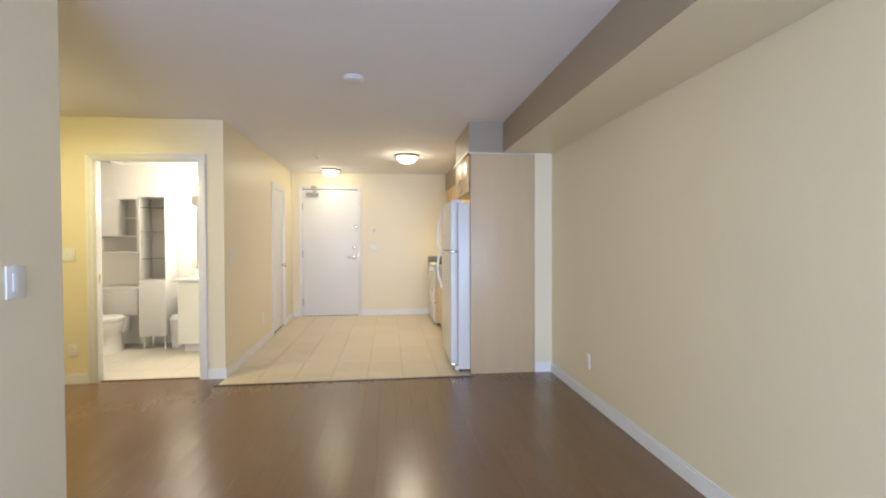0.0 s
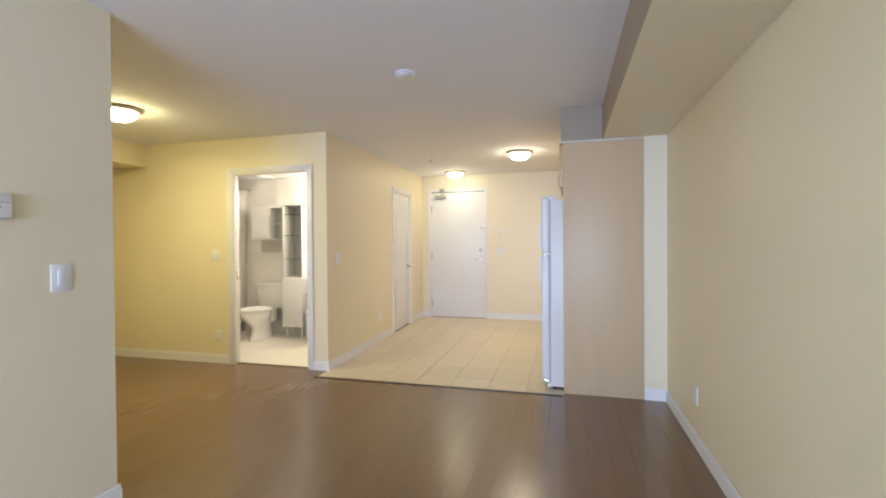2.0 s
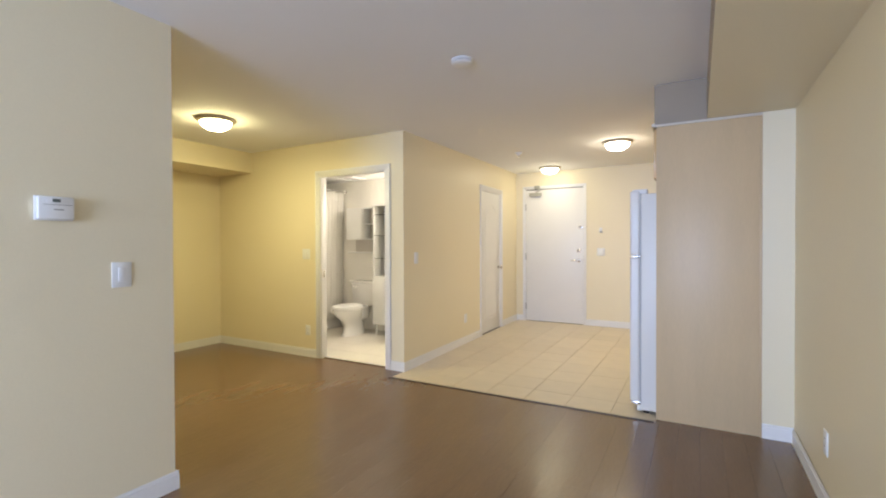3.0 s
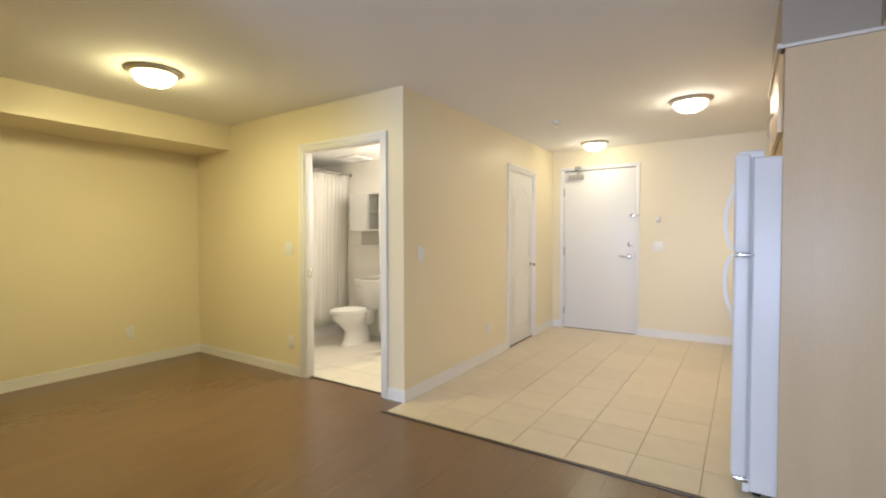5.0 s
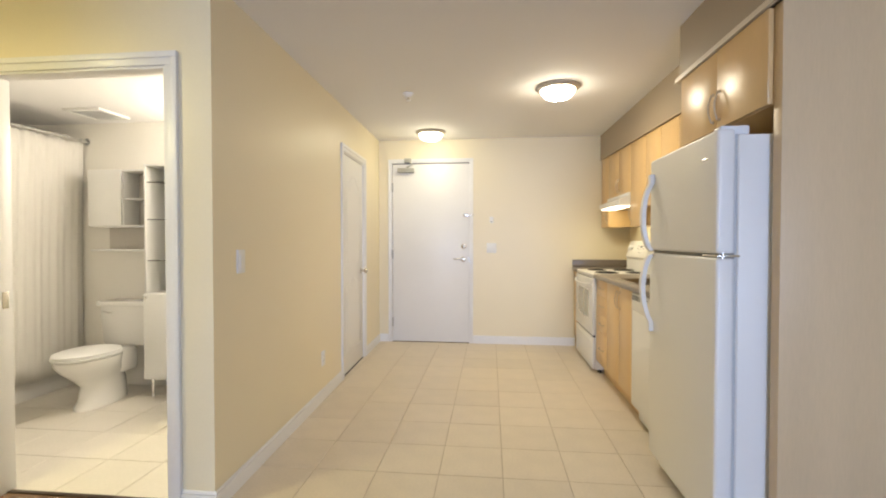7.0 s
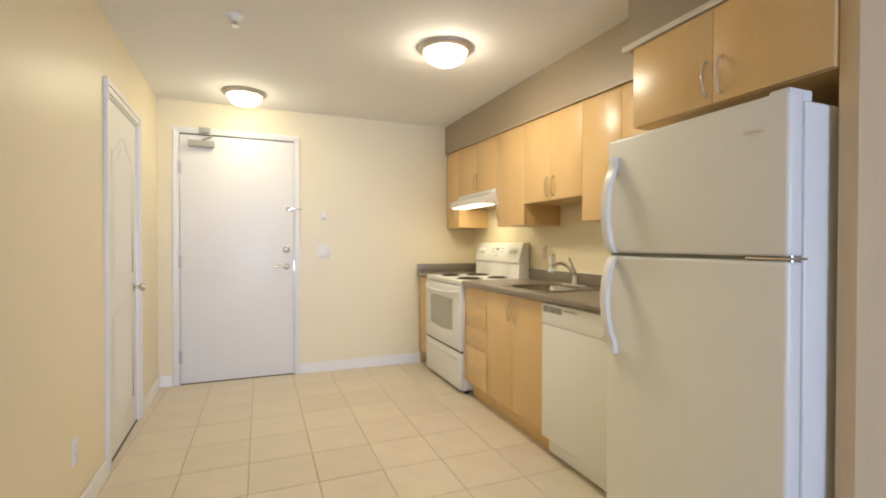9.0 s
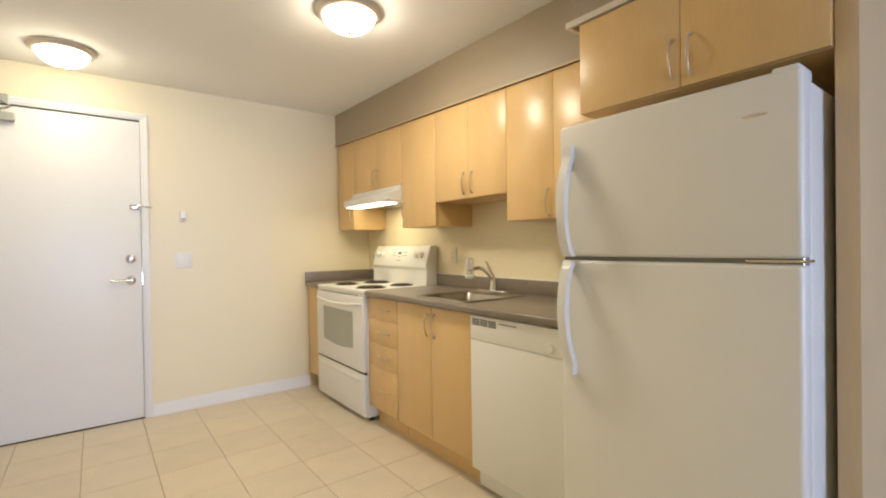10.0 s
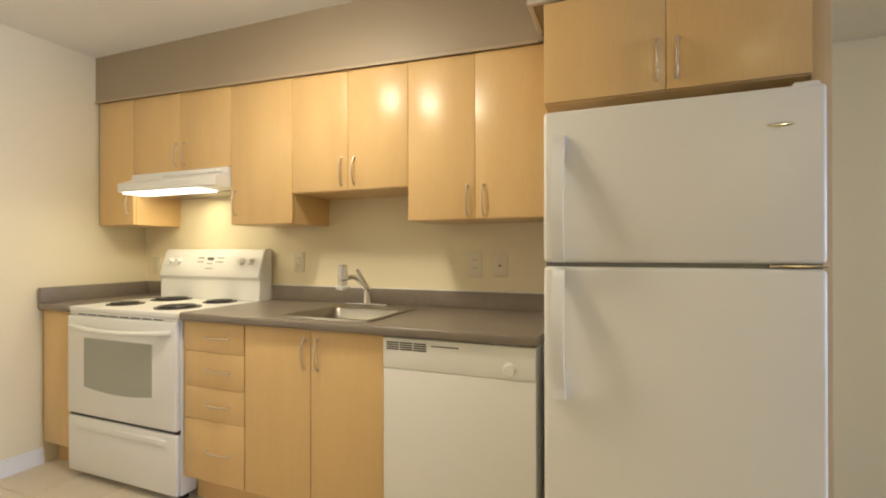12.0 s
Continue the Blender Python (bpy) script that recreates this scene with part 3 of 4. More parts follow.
# dishwasher
dw = thing("dishwasher", (1.12, 6.37, 0.0), "white built-in dishwasher under the counter", "dishwasher")
box("tub", CF + 0.03, BACK - 0.01, 6.080, 6.672, 0.10, CT - 0.004, PLASTIC, dw)
box("door_panel", CF - 0.011, CF + 0.028, 6.078, 6.674, 0.115, 0.7575, ENAMEL, dw, 0.003, 2)
control = box("control_panel", CF - 0.012, CF + 0.028, 6.078, 6.674, 0.7585, CT - 0.006, ENAMEL, dw, 0.004, 3)
bm = bmesh.new()
for row in range(4):
    for col in range(3):
        y1 = 6.658 - col * 0.058
        add_box(bm, CF - 0.0135, CF - 0.011, y1 - 0.052, y1, 0.858 - row * 0.0085, 0.8625 - row * 0.0085)
finish("vent_slots", bm, SLOT, control)
box("latch_recess", CF - 0.0135, CF - 0.011, 6.36, 6.47, 0.853, 0.858, SEAM, control, 0.001)
lathe("dial", (CF - 0.012, 6.17, 0.795), [(0.027, 0.0), (0.027, -0.002), (0.022, -0.003), (0.019, -0.009), (0.004, -0.010)], ENAMEL, control, 24, "x")
box("kick_plate", CF + 0.040, CF + 0.055, 6.080, 6.672, 0.012, 0.105, ENAMEL, dw, 0.002)

# stove
stove = thing("electric_stove", (1.12, 8.20, 0.0), "white electric coil stove with an oven window", "stove")
Y0, Y1, SF = 7.782, 8.604, 0.835
box("body", SF + 0.002, 1.45, Y0, Y1, 0.030, 0.888, ENAMEL, stove, 0.004)
for fx in (SF + 0.05, 1.39):
    for fy in (Y0 + 0.04, Y1 - 0.04):
        lathe("foot", (fx, fy, 0), [(0.022, 0.0), (0.022, 0.012), (0.012, 0.016), (0.012, 0.034)], DARK, stove, 14)
box("cooktop", SF - 0.020, 1.45, Y0 - 0.003, Y1 + 0.003, 0.889, 0.917, ENAMEL, stove, 0.008, 3)
door = box("oven_door", SF - 0.028, SF, Y0 + 0.003, Y1 - 0.003, 0.348, 0.870, ENAMEL, stove, 0.008, 3)
bm = bmesh.new()
wy0, wy1, wz0, wz1 = 7.945, 8.460, 0.498, 0.757
low, top = [], []
for k in range(13):
    u = k / 12
    y = wy0 + (wy1 - wy0) * u
    low.append(bm.verts.new((SF - 0.0300, y, wz0 - 0.018 * math.sin(math.pi * u))))
    top.append(bm.verts.new((SF - 0.0300, y, wz1)))
for k in range(12):
    bm.faces.new((low[k], low[k + 1], top[k + 1], top[k]))
face = list(bm.faces)
bmesh.ops.extrude_face_region(bm, geom=face)
for v in [v for v in bm.verts if v not in low and v not in top]:
    v.co.x = SF - 0.026
finish("window", bm, OVENGLASS, door)
tube("handle", [(SF - 0.028 - 0.040 * math.sin(math.pi * min(1, max(0, u * 1.0))) ** 0.5, Y1 - 0.03 - (Y1 - Y0 - 0.06) * u, 0.822 - 0.018 * math.sin(math.pi * u)) for u in [k / 20 for k in range(21)]], 0.013, ENAMEL, door, 12)
box("vent_strip", SF - 0.016, SF + 0.004, Y0 + 0.004, Y1 - 0.004, 0.8725, 0.8885, ENAMEL, stove, 0.002)
boxes("vent_slots", [(SF - 0.0175, SF - 0.0150, Y0 + 0.10 + k * 0.083, Y0 + 0.165 + k * 0.083, 0.8755, 0.8805) for k in range(8)], SLOT, stove)
box("door_gap", SF - 0.012, SF + 0.002, Y0 + 0.004, Y1 - 0.004, 0.330, 0.349, DARK, stove, 0.0)
drawer = box("storage_drawer", SF - 0.024, SF, Y0 + 0.003, Y1 - 0.003, 0.036, 0.331, ENAMEL, stove, 0.008, 3)
box("pull_ridge", SF - 0.030, SF - 0.020, Y0 + 0.07, Y1 - 0.07, 0.268, 0.300, ENAMEL, drawer, 0.0045, 3)


def burner(x, y, r):
    b = lathe("drip_pan", (x, y, 0.9172), [(r + 0.020, 0.0), (r + 0.020, 0.004), (r + 0.008, 0.005), (r * 0.6, 0.001)], DARK, stove, 32)
    turns = 3.5 if r < 0.085 else 4.5
    path = [(x + (0.022 + (r - 0.022) * u) * math.cos(2 * math.pi * turns * u), y + (0.022 + (r - 0.022) * u) * math.sin(2 * math.pi * turns * u), 0.9235) for u in [k / 110 for k in range(111)]]
    tube("coil", path, 0.0055, DARK, b, 6)


for bx, by, br in ((0.985, 8.40, 0.072), (1.255, 8.385, 0.092), (0.985, 7.99, 0.092), (1.255, 7.99, 0.072)):
    burner(bx, by, br)
bm = bmesh.new()
section = [(1.45, 0.917), (1.345, 0.917), (1.352, 1.040), (1.340, 1.052), (1.338, 1.065), (1.385, 1.212), (1.396, 1.224), (1.45, 1.226)]
ends = [[bm.verts.new((x, y, z)) for x, z in section] for y in (Y0 - 0.002, Y1 + 0.002)]
bm.faces.new(ends[0])
bm.faces.new(ends[1])
for k in range(len(section)):
    bm.faces.new((ends[0][k], ends[0][(k + 1) % len(section)], ends[1][(k + 1) % len(section)], ends[1][k]))
bmesh.ops.bevel(bm, geom=list(bm.edges), offset=0.004, segments=2, affect="EDGES")
guard = finish("control_panel", bm, ENAMEL, stove, 40)
lean = (1.385 - 1.338) / (1.212 - 1.065)
for ky in (7.865, 7.935, 8.455, 8.525):
    knob_x = 1.338 + lean * (1.150 - 1.065)
    lathe("knob", (knob_x, ky, 1.150), [(0.024, 0.004), (0.024, -0.006), (0.019, -0.008), (0.017, -0.024), (0.003, -0.025)], PLASTIC, guard, 20, "x")
gx = 1.338 + lean * (1.165 - 1.065)
box("display", gx - 0.004, gx + 0.010, 8.165, 8.215, 1.158, 1.175, SCREEN, guard, 0.002)
for y, w, z in ((8.08, 0.06, 1.170), (8.08, 0.06, 1.145), (8.245, 0.05, 1.170), (8.245, 0.05, 1.145), (8.17, 0.04, 1.135), (8.16, 0.06, 1.105)):
    px = 1.338 + lean * (z - 1.065)
    box("touch_pad", px - 0.003, px + 0.008, y, y + w, z, z + 0.004, SEAM, guard, 0.0)

# fridge
fridge = thing("refrigerator", (1.10, 5.67, 0.0), "white top-freezer refrigerator with bowed white handles", "refrigerator")
FX, FY0, FY1, FTOP = 0.730, 5.297, 6.036, 1.658
box("cabinet", FX + 0.078, 1.42, FY0 + 0.004, FY1 - 0.004, 0.025, FTOP - 0.022, ENAMEL, fridge, 0.008, 3)
box("gasket", FX + 0.066, FX + 0.079, FY0 + 0.014, FY1 - 0.014, 0.08, FTOP - 0.02, GASKET, fridge, 0.0)
freezer = box("freezer_door", FX, FX + 0.067, FY0, FY1, 1.178, FTOP, ENAMEL, fridge, 0.014, 4)
lower = box("fridge_door", FX, FX + 0.067, FY0, FY1, 0.085, 1.164, ENAMEL, fridge, 0.014, 4)
box("door_gap", FX + 0.020, FX + 0.067, FY0 + 0.006, FY1 - 0.006, 1.160, 1.182, SEAM, fridge, 0.0)
hy = FY1 - 0.050


def fridge_handle(z_foot, z_end, parent):
    """Bowed bar from its joint end near the gap to its far end."""
    n = 18
    bm = bmesh.new()
    span = z_end - z_foot
    for a, b in zip(range(n), range(1, n + 1)):
        u0, u1 = a / n, b / n
        def out(u):
            return 0.012 + 0.042 * (math.sin(math.pi * min(1.0, u / 0.86)) ** 0.6 if u < 0.86 else 0.0)
        z0, z1 = z_foot + span * u0, z_foot + span * u1
        o0, o1 = out(u0), out(u1)
        corners = []
        for z, o in ((z0, o0), (z1, o1)):
            corners.append([bm.verts.new((FX - o - 0.010, hy - 0.018, z)), bm.verts.new((FX - o - 0.010, hy + 0.018, z)), bm.verts.new((FX - o + 0.012, hy + 0.018, z)), bm.verts.new((FX - o + 0.012, hy - 0.018, z))])
        for k in range(4):
            bm.faces.new((corners[0][k], corners[0][(k + 1) % 4], corners[1][(k + 1) % 4], corners[1][k]))
        if a == 0:
            bm.faces.new(corners[0])
        if b == n:
            bm.faces.new(corners[1])
    bmesh.ops.remove_doubles(bm, verts=bm.verts, dist=0.0005)
    return finish("handle", bm, PLASTIC, parent, 60)


fridge_handle(1.178, 1.578, freezer)
fridge_handle(1.155, 0.750, lower)
box("hinge_cover", FX + 0.015, FX + 0.12, FY0 + 0.01, FY0 + 0.07, FTOP - 0.022, FTOP + 0.012, PLASTIC, fridge, 0.006, 2)
boxes("hinge", [(FX + 0.004, FX + 0.085, FY0 - 0.001, FY0 + 0.13, 1.1675, 1.1745)], NICKEL, fridge, 0.001)
lathe("hinge_pin", (FX + 0.028, FY0 + 0.012, 1.160), [(0.008, 0), (0.008, 0.022)], NICKEL, fridge, 12)
box("base_grille", FX + 0.050, FX + 0.078, FY0 + 0.01, FY1 - 0.01, 0.018, 0.082, PLASTIC, fridge, 0.003)
boxes("lower_hinge", [(FX + 0.010, FX + 0.075, FY0 + 0.004, FY0 + 0.05, 0.062, 0.084)], CHROME, fridge, 0.002)
for fx in (FX + 0.11, 1.37):
    for fy in (FY0 + 0.05, FY1 - 0.05):
        lathe("foot", (fx, fy, 0), [(0.020, 0.0), (0.020, 0.026)], DARK, fridge, 14)
bm = bmesh.new()
add_lathe(bm, (FX + 0.0005, FY0 + 0.105, 1.555), [(0.030, 0.0), (0.030, -0.002), (0.024, -0.003)], 24, "x", True, 0.20, 1.05)
finish("badge", bm, CHROME, freezer, 40)


# ---- doors ----
entry = thing("door_entry", (-0.85, FAR + 0.03, 0), "closed white flush steel entry door", "door")
leaf = box("leaf", -1.314, -0.386, FAR + 0.004, FAR + 0.048, 0.008, 2.148, DOOR, entry, 0.002)
# black strip above the leaf puts the gap's shade into colour
box("top_gap_shade", -1.314, -0.386, FAR + 0.010, FAR + 0.05, 2.1485, 2.1598, SLOT, entry, 0.0)
for hz in (0.24, 1.06, 1.87):
    h = box("hinge", -1.322, -1.304, FAR - 0.010, FAR + 0.004, hz - 0.055, hz + 0.055, HINGE, entry, 0.003)
lathe("lever_rose", (-0.452, FAR + 0.004, 1.005), [(0.030, 0.0), (0.030, -0.008), (0.014, -0.012), (0.012, -0.045), (0.004, -0.046)], NICKEL, leaf, 24, "y")
tube("lever", [(-0.452 - 0.12 * u, FAR - 0.040 - 0.008 * math.sin(math.pi * u), 1.005 + 0.004 * u) for u in [k / 8 for k in range(9)]], lambda u: 0.011 - 0.003 * u, NICKEL, leaf, 10)
lathe("deadbolt", (-0.452, FAR + 0.004, 1.160), [(0.030, 0.0), (0.030, -0.010), (0.022, -0.014), (0.004, -0.015)], NICKEL, leaf, 24, "y")
box("thumb_turn", -0.470, -0.434, FAR - 0.026, FAR - 0.010, 1.155, 1.165, NICKEL, leaf, 0.003)
box("swing_guard", -0.455, -0.395, FAR - 0.010, FAR + 0.004, 1.515, 1.550, CHROME, leaf, 0.003)
tube("swing_bar", [(-0.42 + 0.10 * u, FAR - 0.016 - 0.02 * math.sin(math.pi * u), 1.536 - 0.004 * u) for u in [k / 6 for k in range(7)]], 0.005, CHROME, leaf, 8)
box("closer_body", -1.245, -1.045, FAR - 0.046, FAR + 0.004, 2.045, 2.098, CLOSER, leaf, 0.006)
lathe("closer_spindle", (-1.125, FAR - 0.024, 2.098), [(0.016, 0.0), (0.016, 0.010), (0.010, 0.014)], CLOSER, leaf, 14)
tube("closer_arm", [(-1.125, FAR - 0.024, 2.112), (-1.075, FAR - 0.075, 2.118), (-1.055, FAR - 0.095, 2.124), (-1.075, FAR - 0.070, 2.145), (-1.105, FAR - 0.030, 2.172)], 0.008, CLOSER, leaf, 8)
boxes("closer_bracket", [(-1.165, -1.075, FAR - 0.022, FAR - 0.0125, 2.160, 2.215), (-1.135, -1.095, FAR - 0.045, FAR - 0.020, 2.166, 2.178)], CLOSER, leaf, 0.003)
boxes("strike", [(-0.386, -0.382, FAR - 0.004, FAR + 0.02, 0.97, 1.06)], NICKEL, entry)

# near-black strip added as the shade below the closet leaf
setting(box("shade_strip_closet", HALL - 0.05, HALL - 0.004, 7.403, 8.117, -0.001, 0.009, SLOT, bevel=0), "dark strip standing in for the shade under the closet door", "trim")
closet = thing("door_closet", (HALL - 0.03, 7.76, 0), "closed white moulded closet door with arched panels", "door")
CX = HALL - 0.007
leaf = box("leaf", CX - 0.035, CX, 7.4045, 8.1155, 0.012, 2.007, DOOR, closet, 0.002)


def moulding(name, y0, y1, z0, z1, arch, parent):
    """A raised bead round a panel; arch: how far its top rises in the middle."""
    pts = [(y0, z0), (y1, z0)]
    n = 16
    for k in range(n + 1):
        u = k / n
        y = y1 + (y0 - y1) * u
        rise = arch * (0.5 - 0.5 * math.cos(2 * math.pi * u)) ** 1.4
        pts.append((y, z1 + rise))
    pts.append((y0, z0))
    bm = bmesh.new()
    add_tube(bm, [(CX + 0.0002, y, z) for y, z in pts], 0.0035, 8)
    finish(name, bm, DOOR, parent, 50)
    bm = bmesh.new()
    g = 0.045
    inner = []
    for k in range(n + 1):
        u = k / n
        inner.append((y1 - g + (y0 - y1 + 2 * g) * u, z1 - g + arch * (0.5 - 0.5 * math.cos(2 * math.pi * u)) ** 1.4))
    outline = [bm.verts.new((CX + 0.0018, y, z)) for y, z in [(y0 + g, z0 + g), (y1 - g, z0 + g)] + inner]
    face = bm.faces.new(outline)
    made = bmesh.ops.extrude_face_region(bm, geom=[face])
    for v in [g2 for g2 in made["geom"] if isinstance(g2, bmesh.types.BMVert)]:
        v.co.x = CX - 0.002
    finish("raised_panel", bm, DOOR, parent, 30)


moulding("bead", 7.51, 8.01, 1.02, 1.735, 0.11, leaf)
moulding("bead", 7.51, 8.01, 0.20, 0.80, 0.07, leaf)
lathe("knob", (CX, 8.05, 0.920), [(0.030, 0.0), (0.030, 0.006), (0.011, 0.010), (0.011, 0.030), (0.026, 0.040), (0.029, 0.052), (0.022, 0.064), (0.004, 0.067)], NICKEL, leaf, 24, "x")
for hz in (0.25, 1.0, 1.80):
    box("hinge", HALL - 0.020, HALL + 0.004, 7.393, 7.407, hz - 0.045, hz + 0.045, HINGE, closet, 0.002)


# ---- plates, switches and outlets ----
def plate(name, place, normal, w, h, label, category, kind, group="", face=None):
    """A wall plate with its switches or sockets; normal: 'x+', 'x-', 'y+' or 'y-'."""
    x, y, z = place
    t = thing(name, place, label, category, group)
    s = 1 if normal[1] == "+" else -1
    face = face or PLASTIC
    def put(part, u0, u1, z0, z1, d0, d1, mat, bevel=0.001):
        a, b = sorted((d0 * s, d1 * s))
        if normal[0] == "x":
            return box(part, x + a, x + b, y + u0, y + u1, z + z0, z + z1, mat, t, bevel)
        return box(part, x + u0, x + u1, y + a, y + b, z + z0, z + z1, mat, t, bevel)
    put("cover", -w / 2, w / 2, -h / 2, h / 2, 0.0, 0.006, face, 0.002)
    if kind == "rocker":
        n = max(1, round(w / 0.07))
        for k in range(n):
            c = (k - (n - 1) / 2) * 0.046
            put("rocker", c - 0.016, c + 0.016, -0.033, 0.033, 0.004, 0.0085, face, 0.0015)
    elif kind == "outlet":
        for c in (-0.020, 0.020):
            put("socket", -0.016, 0.016, c - 0.014, c + 0.014, 0.004, 0.0075, face, 0.003)
            put("slots", -0.007, -0.005, c - 0.004, c + 0.006, 0.0068, 0.0078, SLOT, 0.0)
            put("slots", 0.005, 0.007, c - 0.004, c + 0.006, 0.0068, 0.0078, SLOT, 0.0)
    elif kind == "jack":
        put("jack", -0.005, 0.005, -0.005, 0.005, 0.004, 0.009, SLOT, 0.001)
    return t


plate("light_switch", (PART, 2.761, 1.129), "x+", 0.085, 0.118, "white rocker light switch on the partition", "light switch", "rocker")
plate("light_switch", (-2.70, BATH, 1.16), "y-", 0.115, 0.118, "white double light switch beside the bathroom door", "light switch", "rocker")
plate("light_switch", (HALL, 5.625, 1.125), "x+", 0.075, 0.118, "white rocker light switch in the hall", "light switch", "rocker")
plate("light_switch", (-0.12, FAR, 1.14), "y-", 0.115, 0.118, "white double light switch beside the entry door", "light switch", "rocker")
plate("power_outlet", (RIGHT, 4.40, 0.315), "x-", 0.072, 0.115, "white power outlet low on the wall", "outlet", "outlet")
plate("power_outlet", (DEN, 4.70, 0.335), "x+", 0.072, 0.115, "white power outlet low on the den wall", "outlet", "outlet")
plate("power_outlet", (-2.68, BATH, 0.30), "y-", 0.072, 0.115, "white power outlet near the bathroom door", "outlet", "outlet")
plate("power_outlet", (HALL, 6.85, 0.32), "x+", 0.072, 0.115, "white power outlet low on the hall wall", "outlet", "outlet")
plate("power_outlet", (BACK, 7.585, 1.150), "x-", 0.072, 0.115, "almond outlet on the wall above the counter", "outlet", "outlet", face=ALMOND)
plate("power_outlet", (BACK, 6.497, 1.145), "x-", 0.078, 0.130, "almond outlet on the wall above the counter", "outlet", "outlet", face=ALMOND)
plate("power_outlet", (BACK, 8.79, 1.115), "x-", 0.072, 0.115, "almond outlet in the corner behind the stove", "outlet", "outlet", face=ALMOND)
plate("cable_jack", (BACK, 6.365, 1.140), "x-", 0.078, 0.115, "almond wall plate with a cable jack", "wall plate", "jack", face=ALMOND)

chime = thing("door_chime", (-0.12, FAR, 1.475), "small white alarm sensor box on the wall", "alarm sensor")
box("case", -0.142, -0.098, FAR - 0.026, FAR, 1.435, 1.510, PLASTIC, chime, 0.005)
box("slot", -0.134, -0.106, FAR - 0.0275, FAR - 0.025, 1.448, 1.456, SEAM, chime, 0.0)

thermostat = thing("thermostat", (PART, 2.504, 1.423), "white wall thermostat with a small grey display", "thermostat")
box("back_plate", PART, PART + 0.010, 2.437, 2.571, 1.372, 1.474, PLASTIC, thermostat, 0.003)
box("case", PART + 0.009, PART + 0.032, 2.441, 2.567, 1.376, 1.470, PLASTIC, thermostat, 0.006, 3)
box("display", PART + 0.031, PART + 0.034, 2.489, 2.517, 1.448, 1.462, SCREEN, thermostat, 0.001)
box("bezel", PART + 0.031, PART + 0.0332, 2.469, 2.544, 1.442, 1.467, PLASTIC, thermostat, 0.001)
box("flap_line", PART + 0.0315, PART + 0.0325, 2.459, 2.559, 1.4365, 1.4385, SEAM, thermostat, 0.0)
boxes("lettering", [(PART + 0.0315, PART + 0.0325, 2.494, 2.529, 1.415, 1.419)], SEAM, thermostat)


# the hall wall, with all that is fixed to it, runs slightly off square
SKEW = Matrix.Translation((HALL, BATH, 0)) @ Matrix.Rotation(0.030, 4, "Z") @ Matrix.Translation((-HALL, -BATH, 0))
for ob in [o for o in scene.objects if o.parent is None]:
    fixed = ob.name in ("wall_hall", "wall_closet", "wall_bath_east", "trim_closet_door", "shade_strip_closet", "door_closet", "baseboard_hall", "baseboard_hall_end")
    plate_there = ob.name.startswith(("light_switch", "power_outlet")) and abs(ob.location.x - HALL) < 0.03 and ob.location.y > BATH + 0.1
    if fixed or plate_there:
        ob.location = SKEW @ ob.location
        ob.rotation_euler.z += 0.030


# ---- bathroom ----
tub = thing("bathtub", (-4.03, 6.27, 0), "white bathtub behind the curtain", "bathtub")
boxes("apron", [(-3.70, -3.665, 5.525, 7.025, 0.0, 0.40)], PORCELAIN, tub, 0.006)
boxes("rim", [(-4.415, -3.66, 5.522, 5.60, 0.37, 0.42), (-4.415, -3.66, 6.95, 7.027, 0.37, 0.42), (-3.76, -3.655, 5.60, 6.95, 0.37, 0.42), (-4.415, -4.34, 5.60, 6.95, 0.37, 0.42)], PORCELAIN, tub, 0.01)
boxes("basin", [(-4.34, -3.76, 5.60, 6.95, 0.06, 0.08), (-4.36, -4.34, 5.58, 6.97, 0.06, 0.38), (-3.76, -3.74, 5.58, 6.97, 0.06, 0.38), (-4.34, -3.76, 5.58, 5.60, 0.06, 0.38), (-4.34, -3.76, 6.95, 6.97, 0.06, 0.38)], PORCELAIN, tub)
rod = thing("curtain_rod", (-3.56, 6.27, 2.07), "chrome shower curtain rod", "curtain rod")
tube("rod", [(-3.56, 5.52, 2.07), (-3.56, 6.27, 2.07), (-3.56, 7.028, 2.07)], 0.0125, CHROME, rod, 12)
lathe("flange", (-3.56, 7.029, 2.07), [(0.03, 0.0), (0.03, 0.008), (0.014, 0.02)], CHROME, rod, 20, "y")
curtain = thing("shower_curtain", (-3.60, 6.3, 2.05), "white cloth shower curtain hanging in soft folds", "curtain")
bm = bmesh.new()
cols, rows_n = 150, 14
grid = []
for j in range(rows_n + 1):
    v = j / rows_n
    line = []
    for k in range(cols + 1):
        u = k / cols
        y = 5.56 + 1.45 * u
        amp = 0.004 + 0.004 * v
        x = -3.575 - 0.045 * min(1.0, v * 2) * 0.6 + amp * math.sin(2 * math.pi * (9 * u + 0.35 * math.sin(5 * u))) + 0.004 * math.sin(2 * math.pi * 23 * u + 2 * v)
        line.append(bm.verts.new((x, y, 2.052 - 1.90 * v + 0.004 * math.sin(40 * u))))
    grid.append(line)
for a, b in zip(grid, grid[1:]):
    for k in range(cols):
        bm.faces.new((a[k], a[k + 1], b[k + 1], b[k]))
cloth = finish("cloth", bm, CURTAIN, curtain, 80)
thick = cloth.modifiers.new("thickness", "SOLIDIFY")
thick.thickness = 0.002
for k in range(12):
    ry = 5.62 + k * 0.122
    tube("ring", [(-3.56 + 0.020 * math.cos(a), ry, 2.062 + 0.024 * math.sin(a)) for a in [2 * math.pi * q / 14 for q in range(15)]], 0.0022, CHROME, curtain, 6)

toilet = thing("toilet", (-3.07, 6.65, 0), "white two-piece porcelain toilet with the lid down", "toilet")
TX = -3.075


